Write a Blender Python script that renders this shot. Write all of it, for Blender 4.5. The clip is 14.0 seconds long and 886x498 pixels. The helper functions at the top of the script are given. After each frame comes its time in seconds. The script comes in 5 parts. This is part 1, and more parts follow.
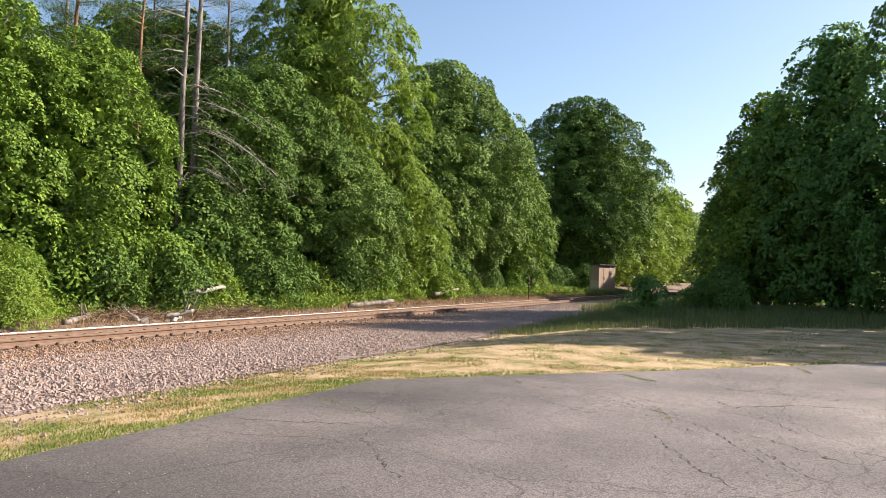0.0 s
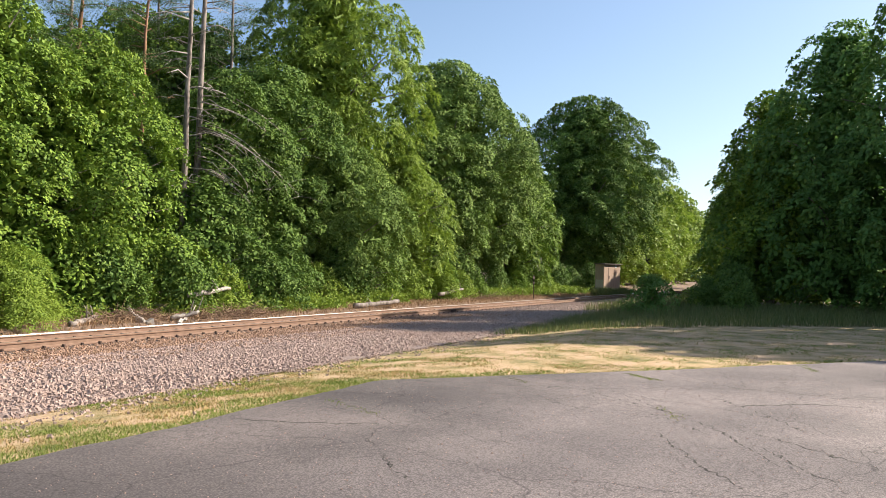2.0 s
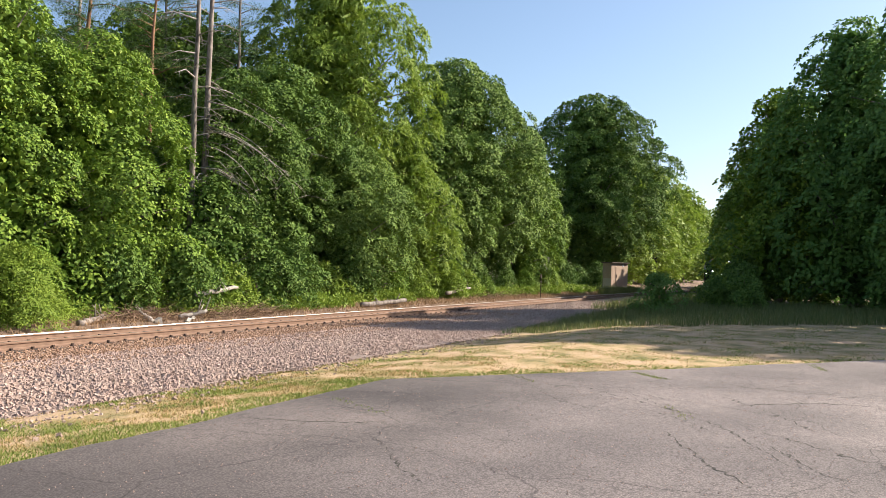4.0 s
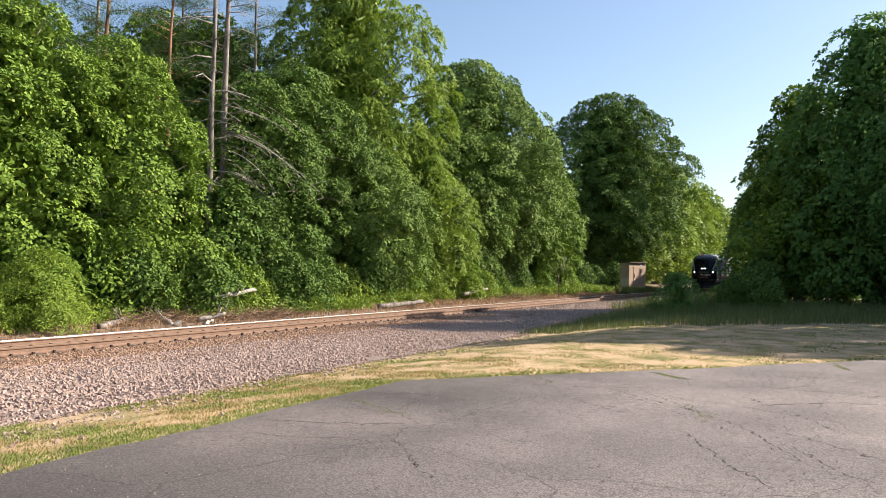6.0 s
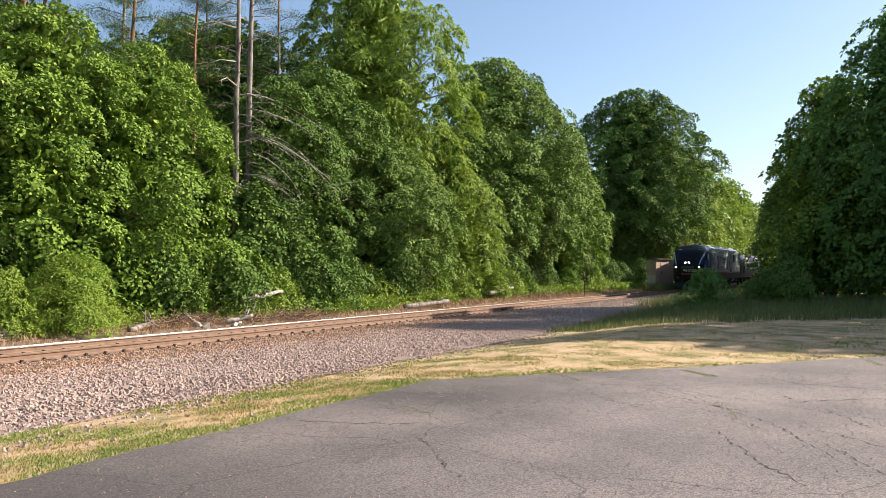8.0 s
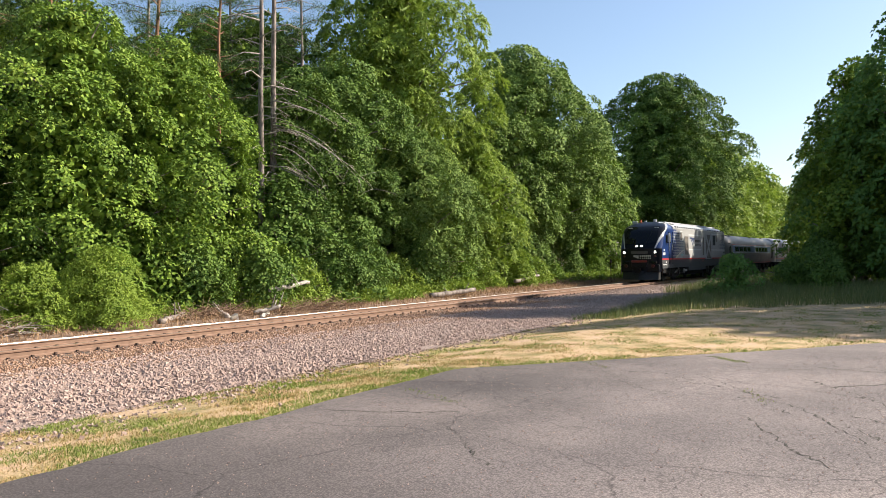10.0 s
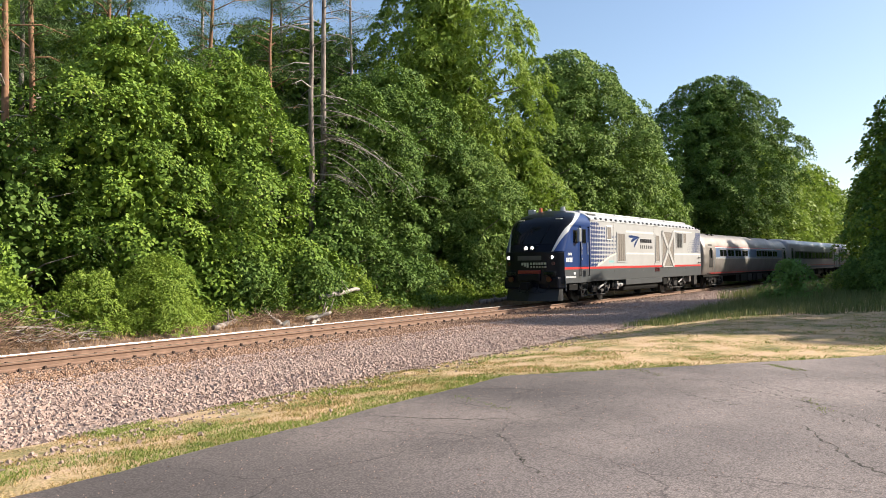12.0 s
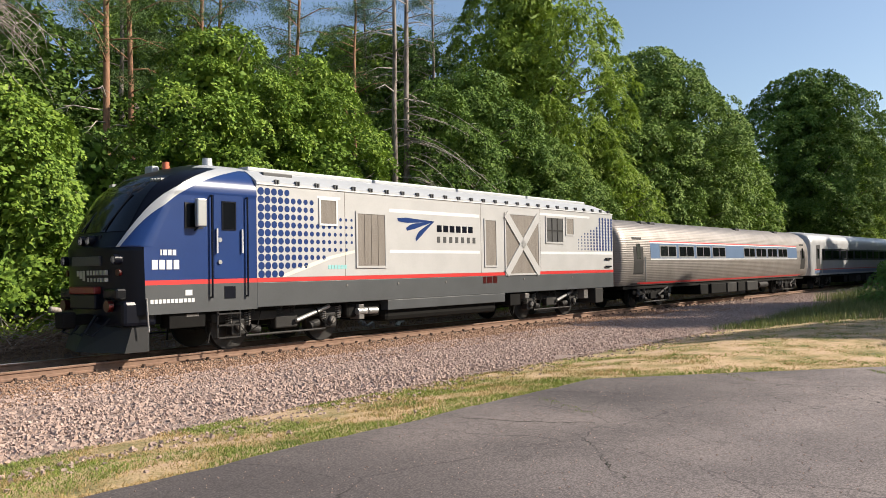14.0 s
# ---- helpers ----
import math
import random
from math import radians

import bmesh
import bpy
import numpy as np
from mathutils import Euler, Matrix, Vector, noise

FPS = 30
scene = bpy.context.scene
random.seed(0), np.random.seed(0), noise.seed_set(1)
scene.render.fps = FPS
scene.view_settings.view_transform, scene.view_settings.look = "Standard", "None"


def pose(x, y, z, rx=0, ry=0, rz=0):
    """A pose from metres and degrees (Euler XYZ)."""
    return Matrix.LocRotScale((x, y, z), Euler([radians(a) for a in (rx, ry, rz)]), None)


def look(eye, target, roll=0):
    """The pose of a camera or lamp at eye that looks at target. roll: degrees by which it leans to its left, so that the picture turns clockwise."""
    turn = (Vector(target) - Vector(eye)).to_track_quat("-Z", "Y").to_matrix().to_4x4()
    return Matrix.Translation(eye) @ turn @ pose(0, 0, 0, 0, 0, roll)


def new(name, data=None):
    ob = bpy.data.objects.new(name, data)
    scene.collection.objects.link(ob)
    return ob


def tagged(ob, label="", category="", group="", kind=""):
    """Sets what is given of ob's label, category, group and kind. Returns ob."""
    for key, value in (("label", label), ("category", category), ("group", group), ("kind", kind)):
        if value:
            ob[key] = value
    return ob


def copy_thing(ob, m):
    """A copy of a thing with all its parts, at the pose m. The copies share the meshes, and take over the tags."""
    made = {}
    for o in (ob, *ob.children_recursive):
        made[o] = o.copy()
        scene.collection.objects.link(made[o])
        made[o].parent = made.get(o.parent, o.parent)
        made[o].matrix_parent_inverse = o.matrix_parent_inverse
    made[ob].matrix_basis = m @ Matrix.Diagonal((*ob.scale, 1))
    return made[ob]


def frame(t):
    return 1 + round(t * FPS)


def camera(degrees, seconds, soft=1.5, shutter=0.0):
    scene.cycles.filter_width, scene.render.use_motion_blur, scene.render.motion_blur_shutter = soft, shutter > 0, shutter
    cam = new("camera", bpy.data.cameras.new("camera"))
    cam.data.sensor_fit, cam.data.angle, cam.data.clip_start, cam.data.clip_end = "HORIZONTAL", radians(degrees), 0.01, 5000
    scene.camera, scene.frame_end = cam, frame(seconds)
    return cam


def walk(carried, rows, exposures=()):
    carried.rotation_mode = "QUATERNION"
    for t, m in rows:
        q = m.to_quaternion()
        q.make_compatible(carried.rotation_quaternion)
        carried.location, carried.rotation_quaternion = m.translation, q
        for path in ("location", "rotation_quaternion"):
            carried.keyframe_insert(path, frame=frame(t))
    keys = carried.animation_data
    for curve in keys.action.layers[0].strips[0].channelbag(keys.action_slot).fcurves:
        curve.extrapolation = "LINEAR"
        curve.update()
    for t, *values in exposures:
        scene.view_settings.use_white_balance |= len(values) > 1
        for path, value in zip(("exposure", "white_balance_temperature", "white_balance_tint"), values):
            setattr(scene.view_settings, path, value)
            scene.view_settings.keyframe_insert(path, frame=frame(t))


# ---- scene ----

# ---- camera: a person stands at the edge of a car park and pans left after the train ----
EYE = 1.65
cam = camera(57.5, 14.0, soft=0.6)
PATH = [
    (0, pose(0, 0, EYE, 91.584, -1.667, -65.453)),
    (0.5, pose(0, 0, EYE, 91.486, -1.619, -65.273)),
    (1, pose(0, 0, EYE, 91.500, -1.582, -65.155)),
    (1.5, pose(0, 0, EYE, 91.590, -1.486, -65.125)),
    (2, pose(0, 0, EYE, 91.577, -1.378, -65.116)),
    (2.5, pose(0, 0, EYE, 91.530, -1.340, -65.048)),
    (3, pose(0, 0, EYE, 91.499, -1.387, -64.888)),
    (5.5, pose(0, 0, EYE, 91.502, -0.919, -63.879)),
    (6, pose(0, 0, EYE, 91.541, -0.872, -63.405)),
    (6.5, pose(0, 0, EYE, 91.610, -0.769, -63.100)),
    (7, pose(0, 0, EYE, 91.566, -0.469, -62.723)),
    (7.5, pose(0, 0, EYE, 91.542, -0.360, -62.226)),
    (8, pose(0, 0, EYE, 91.488, -0.116, -61.611)),
    (10.5, pose(0, 0, EYE, 90.778, 0.743, -59.210)),
    (11, pose(0, 0, EYE, 91.068, 0.783, -58.404)),
    (11.5, pose(0, 0, EYE, 91.205, 0.765, -57.490)),
    (12, pose(0, 0, EYE, 91.217, 0.830, -56.332)),
    (12.5, pose(0, 0, EYE, 91.188, 0.864, -55.211)),
    (13, pose(0, 0, EYE, 91.213, 1.007, -53.712)),
    (13.5, pose(0, 0, EYE, 91.313, 1.183, -51.686)),
    (14, pose(0, 0, EYE, 91.446, 0.972, -50.449)),
]
walk(cam, PATH, [(0, 1.05), (10.5, 1.05), (12, 1.02), (13, 0.95), (14, 0.71)])

# ---- light: low sun from the far right of the track, clear sky ----
SUN_EL, SUN_AZ = 33.0, -50.0          # elevation; direction to the sun, degrees from +x towards +y
world = bpy.data.worlds.new("world")
scene.world = world
world.use_nodes = True
wn, wl = world.node_tree.nodes, world.node_tree.links
sky = wn.new("ShaderNodeTexSky")
sky.sky_type, sky.sun_disc = "NISHITA", False
sky.sun_elevation, sky.sun_rotation = radians(SUN_EL), radians(90 - SUN_AZ)
sky.altitude, sky.air_density, sky.dust_density, sky.ozone_density = 200, 1.0, 1.5, 1.6
wn["Background"].inputs["Strength"].default_value = 0.097
wl.new(sky.outputs["Color"], wn["Background"].inputs["Color"])
sun = new("sun", bpy.data.lights.new("sun", "SUN"))
sun.data.energy, sun.data.angle, sun.data.color = 5.0, radians(0.53), (1.0, 0.90, 0.75)
_d = Vector((math.cos(radians(SUN_EL)) * math.cos(radians(SUN_AZ)), math.cos(radians(SUN_EL)) * math.sin(radians(SUN_AZ)), math.sin(radians(SUN_EL))))
sun.matrix_world = look((_d * 60)[:], (0, 0, 0))


# ---- materials ----
def mat(name, stops, scale=3.0, rough=0.7, metal=0.0, bump=0.3, fine=40.0, island=0.0, detail=6.0, bump_dist=0.01, spec=0.5, stretch=(1, 1, 1)):
    """Noise over two scales through a colour ramp, with fine relief. island: share of the colour given by each loose piece."""
    m = bpy.data.materials.new(name)
    m.use_nodes = True
    n, l = m.node_tree.nodes, m.node_tree.links
    b = n["Principled BSDF"]
    co = n.new("ShaderNodeTexCoord")
    mp = n.new("ShaderNodeMapping")
    mp.inputs["Scale"].default_value = stretch
    l.new(co.outputs["Object"], mp.inputs["Vector"])
    big, small = n.new("ShaderNodeTexNoise"), n.new("ShaderNodeTexNoise")
    big.inputs["Scale"].default_value, big.inputs["Detail"].default_value = scale, detail
    small.inputs["Scale"].default_value, small.inputs["Detail"].default_value = fine, 3.0
    for k in (big, small):
        l.new(mp.outputs["Vector"], k.inputs["Vector"])
    mix = n.new("ShaderNodeMix")
    mix.inputs["Factor"].default_value = 0.35
    l.new(big.outputs["Fac"], mix.inputs["A"])
    l.new(small.outputs["Fac"], mix.inputs["B"])
    out = mix.outputs["Result"]
    if island:
        geo = n.new("ShaderNodeNewGeometry")
        m2 = n.new("ShaderNodeMix")
        m2.inputs["Factor"].default_value = island
        l.new(out, m2.inputs["A"])
        l.new(geo.outputs["Random Per Island"], m2.inputs["B"])
        out = m2.outputs["Result"]
    ramp = n.new("ShaderNodeValToRGB")
    e = ramp.color_ramp.elements
    while len(e) < len(stops):
        e.new(0.5)
    for k, (p, c) in enumerate(stops):
        e[k].position, e[k].color = p, (*c, 1)
    l.new(out, ramp.inputs["Fac"])
    l.new(ramp.outputs["Color"], b.inputs["Base Color"])
    b.inputs["Roughness"].default_value, b.inputs["Metallic"].default_value = rough, metal
    b.inputs["Specular IOR Level"].default_value = spec
    if bump:
        bp = n.new("ShaderNodeBump")
        bp.inputs["Strength"].default_value, bp.inputs["Distance"].default_value = bump, bump_dist
        l.new(small.outputs["Fac"], bp.inputs["Height"])
        l.new(bp.outputs["Normal"], b.inputs["Normal"])
    return m


def paint(name, c, rough=0.4, metal=0.0, dirt=0.12, spec=0.5, scale=1.5):
    d = tuple(x * (1 - dirt) for x in c)
    return mat(name, [(0.35, d), (0.6, c)], scale, rough, metal, 0.05, 30, bump_dist=0.002, spec=spec)


def leaf_mat(name, dark, mid, light, glow=0.30, rough=0.6, spec=0.2):
    m = mat(name, [(0.22, dark), (0.5, mid), (0.82, light)], 0.5, rough, 0, 0, 3.0, island=0.35, detail=2, spec=spec)
    n, l = m.node_tree.nodes, m.node_tree.links
    tr, mx = n.new("ShaderNodeBsdfTranslucent"), n.new("ShaderNodeMixShader")
    ramp = [k for k in n if k.type == "VALTORGB"][0]
    l.new(ramp.outputs["Color"], tr.inputs["Color"])
    mx.inputs["Fac"].default_value = glow
    l.new(n["Principled BSDF"].outputs["BSDF"], mx.inputs[1])
    l.new(tr.outputs["BSDF"], mx.inputs[2])
    l.new(mx.outputs["Shader"], n["Material Output"].inputs["Surface"])
    return m


def glow_mat(name, c, s):
    m = bpy.data.materials.new(name)
    m.use_nodes = True
    b = m.node_tree.nodes["Principled BSDF"]
    b.inputs["Base Color"].default_value = (*c, 1)
    b.inputs["Emission Color"].default_value, b.inputs["Emission Strength"].default_value = (*c, 1), s
    return m


M_LEAF = leaf_mat("leaf maple", (0.05, 0.10, 0.016), (0.155, 0.25, 0.036), (0.29, 0.375, 0.058), 0.16, 0.58, 0.14)
M_LEAF_DARK = leaf_mat("leaf deep green", (0.042, 0.085, 0.02), (0.11, 0.185, 0.038), (0.19, 0.27, 0.058), 0.14, 0.6, 0.1)
M_LEAF_LIGHT = leaf_mat("leaf yellow green", (0.10, 0.16, 0.022), (0.21, 0.30, 0.042), (0.33, 0.42, 0.072), 0.30, 0.55, 0.2)
M_LEAF_GREY = leaf_mat("leaf grey green", (0.065, 0.115, 0.026), (0.15, 0.23, 0.05), (0.25, 0.335, 0.082), 0.14, 0.6, 0.1)
M_LEAF_SHADE = leaf_mat("leaf shaded maple", (0.075, 0.15, 0.04), (0.135, 0.25, 0.06), (0.21, 0.34, 0.085), 0.3, 0.6, 0.15)
M_NEEDLE = leaf_mat("pine needle", (0.0441, 0.084, 0.0252), (0.0772, 0.1365, 0.042), (0.1323, 0.189, 0.063), 0.1)
M_BARK = mat("grey bark", [(0.38, (0.07, 0.055, 0.045)), (0.6, (0.30, 0.25, 0.22))], 5, 0.9, 0, 0.8, 24, stretch=(1, 1, 0.25))
M_PINE = mat("orange pine bark", [(0.3, (0.16, 0.075, 0.04)), (0.7, (0.36, 0.2, 0.12))], 4, 0.9, 0, 0.8, 26, stretch=(1, 1, 0.3))
M_DEAD = mat("bleached dead wood", [(0.35, (0.09, 0.07, 0.058)), (0.5, (0.32, 0.28, 0.245)), (0.72, (0.50, 0.45, 0.40))], 9, 0.85, 0, 0.5, 40)
M_TWIG = mat("dry brown twig", [(0.3, (0.13, 0.075, 0.045)), (0.7, (0.32, 0.21, 0.14))], 6, 0.9, 0, 0.3, 40, island=0.4)
M_STONE = mat("ballast stone", [(0.1, (0.18, 0.128, 0.108)), (0.45, (0.33, 0.236, 0.195)), (0.75, (0.42, 0.315, 0.268)), (0.97, (0.52, 0.425, 0.372))], 9, 0.85, 0, 0.4, 60, island=0.42)
M_RUSTSTONE = mat("rust dusted ballast", [(0.1, (0.15, 0.08, 0.048)), (0.5, (0.315, 0.19, 0.122)), (0.9, (0.46, 0.32, 0.235))], 9, 0.9, 0, 0.4, 60, island=0.6)
M_BED = mat("ballast bed", [(0.3, (0.17, 0.125, 0.105)), (0.5, (0.28, 0.205, 0.175)), (0.7, (0.4, 0.32, 0.28))], 26, 0.95, 0, 1.0, 45, bump_dist=0.04)
M_RAIL = mat("rusted rail steel", [(0.3, (0.14, 0.08, 0.053)), (0.7, (0.25, 0.152, 0.105))], 5, 0.75, 0.1, 0.2, 80, bump_dist=0.002)
M_SHINE = mat("polished rail head", [(0.3, (0.36, 0.31, 0.28)), (0.7, (0.5, 0.46, 0.43))], 8, 0.34, 1.0, 0.05, 50, bump_dist=0.001)
M_TIE = mat("weathered tie wood", [(0.3, (0.045, 0.035, 0.03)), (0.7, (0.14, 0.11, 0.09))], 6, 0.9, 0, 0.7, 50, stretch=(4, 0.5, 1))
M_IRON = mat("dark rusty iron", [(0.3, (0.03, 0.02, 0.015)), (0.7, (0.09, 0.055, 0.04))], 8, 0.8, 0.3, 0.3, 60)
M_GRASS = leaf_mat("mown grass", (0.165, 0.17, 0.045), (0.42, 0.29, 0.13), (0.62, 0.44, 0.22), 0.25, 0.7, 0.2)
M_GREEN = leaf_mat("green grass", (0.10, 0.15, 0.025), (0.185, 0.24, 0.045), (0.30, 0.33, 0.08), 0.25, 0.6, 0.25)
M_TALL = leaf_mat("tall grass", (0.07, 0.105, 0.03), (0.14, 0.17, 0.055), (0.28, 0.25, 0.11), 0.25, 0.6, 0.25)
M_STRAW = leaf_mat("dead straw weeds", (0.2, 0.12, 0.06), (0.33, 0.21, 0.12), (0.45, 0.32, 0.19), 0.15, 0.8, 0.2)


def ground_mat():
    """Dry lawn over soil: straw, green and bare patches."""
    m = mat("dry lawn", [(0.36, (0.13, 0.135, 0.045)), (0.45, (0.31, 0.235, 0.10)), (0.53, (0.49, 0.345, 0.19)), (0.6, (0.52, 0.355, 0.235)), (0.7, (0.36, 0.25, 0.17))], 1.3, 0.95, 0, 1.0, 28, bump_dist=0.03)
    return m


def asphalt_mat():
    """Old grey asphalt: stones in the binder, stains, pale worn lanes and hair cracks."""
    m = mat("worn asphalt", [(0.35, (0.108, 0.091, 0.09)), (0.5, (0.205, 0.172, 0.164)), (0.64, (0.345, 0.285, 0.265))], 0.3, 0.85, 0, 0.55, 130, detail=8, bump_dist=0.006, spec=0.4)
    n, l = m.node_tree.nodes, m.node_tree.links
    ramp = [k for k in n if k.type == "VALTORGB"][0]
    co = [k for k in n if k.type == "TEX_COORD"][0]
    wob = n.new("ShaderNodeTexNoise")
    wob.inputs["Scale"].default_value, wob.inputs["Detail"].default_value = 1.6, 5
    add = n.new("ShaderNodeVectorMath")
    add.operation = "MULTIPLY_ADD"
    add.inputs[1].default_value = (0.5, 0.5, 0.5)
    l.new(co.outputs["Object"], wob.inputs["Vector"])
    l.new(wob.outputs["Color"], add.inputs[0])
    l.new(co.outputs["Object"], add.inputs[2])
    col = ramp.outputs["Color"]
    for scale, width, depth in ((0.37, 0.0045, 0.45), (3.4, 0.025, 0.6)):
        vo = n.new("ShaderNodeTexVoronoi")
        vo.feature = "DISTANCE_TO_EDGE"
        vo.inputs["Scale"].default_value = scale
        l.new(add.outputs[0], vo.inputs["Vector"])
        mr = n.new("ShaderNodeMapRange")
        mr.inputs["From Max"].default_value = width
        mr.inputs["To Min"].default_value = depth
        l.new(vo.outputs["Distance"], mr.inputs["Value"])
        out = mr.outputs["Result"]
        if scale > 1:                       # the fine net of cracks shows only in patches
            pn = n.new("ShaderNodeTexNoise")
            pn.inputs["Scale"].default_value = 0.28
            pr = n.new("ShaderNodeMapRange")
            pr.inputs["From Min"].default_value, pr.inputs["From Max"].default_value = 0.38, 0.5
            l.new(co.outputs["Object"], pn.inputs["Vector"])
            l.new(pn.outputs["Fac"], pr.inputs["Value"])
            mm = n.new("ShaderNodeMix")
            mm.inputs["A"].default_value = 1.0
            l.new(pr.outputs["Result"], mm.inputs["Factor"])
            l.new(out, mm.inputs["B"])
            out = mm.outputs["Result"]
        mul = n.new("ShaderNodeMix")
        mul.data_type, mul.blend_type = "RGBA", "MULTIPLY"
        mul.inputs["Factor"].default_value = 1
        l.new(col, mul.inputs["A"])
        l.new(out, mul.inputs["B"])
        col = mul.outputs["Result"]
    grit = n.new("ShaderNodeTexVoronoi")
    grit.inputs["Scale"].default_value = 55
    l.new(co.outputs["Object"], grit.inputs["Vector"])
    gm = n.new("ShaderNodeMapRange")
    gm.inputs["From Max"].default_value, gm.inputs["To Min"].default_value, gm.inputs["To Max"].default_value = 0.7, 1.45, 0.6
    l.new(grit.outputs["Distance"], gm.inputs["Value"])
    mul = n.new("ShaderNodeMix")
    mul.data_type, mul.blend_type = "RGBA", "MULTIPLY"
    mul.inputs["Factor"].default_value = 1
    l.new(col, mul.inputs["A"])
    l.new(gm.outputs["Result"], mul.inputs["B"])
    # darker, less worn strip along the edge of the car park
    sep = n.new("ShaderNodeSeparateXYZ")
    l.new(co.outputs["Object"], sep.inputs["Vector"])
    en = n.new("ShaderNodeTexNoise")
    en.inputs["Scale"].default_value, en.inputs["Detail"].default_value = 0.5, 4
    l.new(co.outputs["Object"], en.inputs["Vector"])
    ad = n.new("ShaderNodeMath")
    ad.operation = "MULTIPLY_ADD"
    ad.inputs[1].default_value = 3.2
    l.new(en.outputs["Fac"], ad.inputs[0])
    l.new(sep.outputs["Y"], ad.inputs[2])
    er = n.new("ShaderNodeMapRange")
    er.interpolation_type = "SMOOTHSTEP"
    er.inputs["From Min"].default_value, er.inputs["From Max"].default_value = 3.6, 6.2
    er.inputs["To Min"].default_value, er.inputs["To Max"].default_value = 1.06, 0.66
    l.new(ad.outputs[0], er.inputs["Value"])
    dk = n.new("ShaderNodeMix")
    dk.data_type, dk.blend_type = "RGBA", "MULTIPLY"
    dk.inputs["Factor"].default_value = 1
    l.new(mul.outputs["Result"], dk.inputs["A"])
    l.new(er.outputs["Result"], dk.inputs["B"])
    l.new(dk.outputs["Result"], n["Principled BSDF"].inputs["Base Color"])
    return m


M_GROUND, M_ASPHALT = ground_mat(), asphalt_mat()
M_CRACK = mat("dirt in cracks", [(0.3, (0.03, 0.027, 0.022)), (0.7, (0.07, 0.062, 0.05))], 9, 0.95, 0, 0.5, 60)
M_SOIL = mat("litter covered soil", [(0.3, (0.06, 0.045, 0.03)), (0.5, (0.2, 0.13, 0.09)), (0.7, (0.36, 0.245, 0.175))], 2.5, 0.95, 0, 0.9, 40, bump_dist=0.03)


# ---- mesh helpers ----
def mesh_from(name, verts, faces, mats, idx=None, smooth=False):
    me = bpy.data.meshes.new(name)
    me.from_pydata([tuple(v) for v in verts], [], [tuple(f) for f in faces])
    for m in mats if isinstance(mats, (list, tuple)) else [mats]:
        me.materials.append(m)
    if idx is not None:
        me.polygons.foreach_set("material_index", idx)
    if smooth:
        me.polygons.foreach_set("use_smooth", [True] * len(me.polygons))
    me.update()
    return me


def big_mesh(name, verts, faces, m, flat=False):
    """A mesh of many small pieces from arrays; faces all have the same number of corners."""
    verts, faces = np.asarray(verts, dtype=np.float32), np.asarray(faces, dtype=np.int32)
    me = bpy.data.meshes.new(name)
    k = faces.shape[1]
    me.vertices.add(len(verts))
    me.vertices.foreach_set("co", verts.ravel())
    me.loops.add(faces.size)
    me.loops.foreach_set("vertex_index", faces.ravel())
    me.polygons.add(len(faces))
    me.polygons.foreach_set("loop_start", np.arange(len(faces), dtype=np.int32) * k)
    me.materials.append(m)
    me.update(calc_edges=True)
    if flat:
        me.shade_flat()
    return me


def part(name, bm, material, parent, label="", smooth=False):
    """Links a bmesh as one mesh object under a thing or a part."""
    me = bpy.data.meshes.new(name)
    bm.to_mesh(me)
    bm.free()
    me.materials.append(material)
    if smooth:
        me.polygons.foreach_set("use_smooth", [True] * len(me.polygons))
    ob = new(name, me)
    ob.parent = parent
    return tagged(ob, label)


def mesh_part(name, me, parent, label=""):
    ob = new(name, me)
    ob.parent = parent
    return tagged(ob, label)


def thing(name, label, category, m=None, group="", kind=""):
    ob = new(name)
    ob.empty_display_size = 0.2
    if m is not None:
        ob.matrix_basis = m
    return tagged(ob, label, category, group, kind)


def add_box(bm, x0, x1, y0, y1, z0, z1, bevel=0.0):
    r = bmesh.ops.create_cube(bm, size=1, matrix=Matrix.Translation(((x0 + x1) / 2, (y0 + y1) / 2, (z0 + z1) / 2)) @ Matrix.Diagonal((abs(x1 - x0), abs(y1 - y0), abs(z1 - z0), 1)))
    if bevel:
        es = {e for v in r["verts"] for e in v.link_edges}
        bmesh.ops.bevel(bm, geom=list(es), offset=bevel, segments=2, affect="EDGES", profile=0.5)
    return bm


def box(x0, x1, y0, y1, z0, z1, bevel=0.0):
    return add_box(bmesh.new(), x0, x1, y0, y1, z0, z1, bevel)


def add_cyl(bm, a, b, r0, r1=None, seg=12):
    a, b = Vector(a), Vector(b)
    d = b - a
    m = Matrix.Translation((a + b) / 2) @ d.to_track_quat("Z", "Y").to_matrix().to_4x4()
    bmesh.ops.create_cone(bm, cap_ends=True, segments=seg, radius1=r0, radius2=r0 if r1 is None else r1, depth=d.length, matrix=m)
    return bm


def cyl(a, b, r0, r1=None, seg=12):
    return add_cyl(bmesh.new(), a, b, r0, r1, seg)


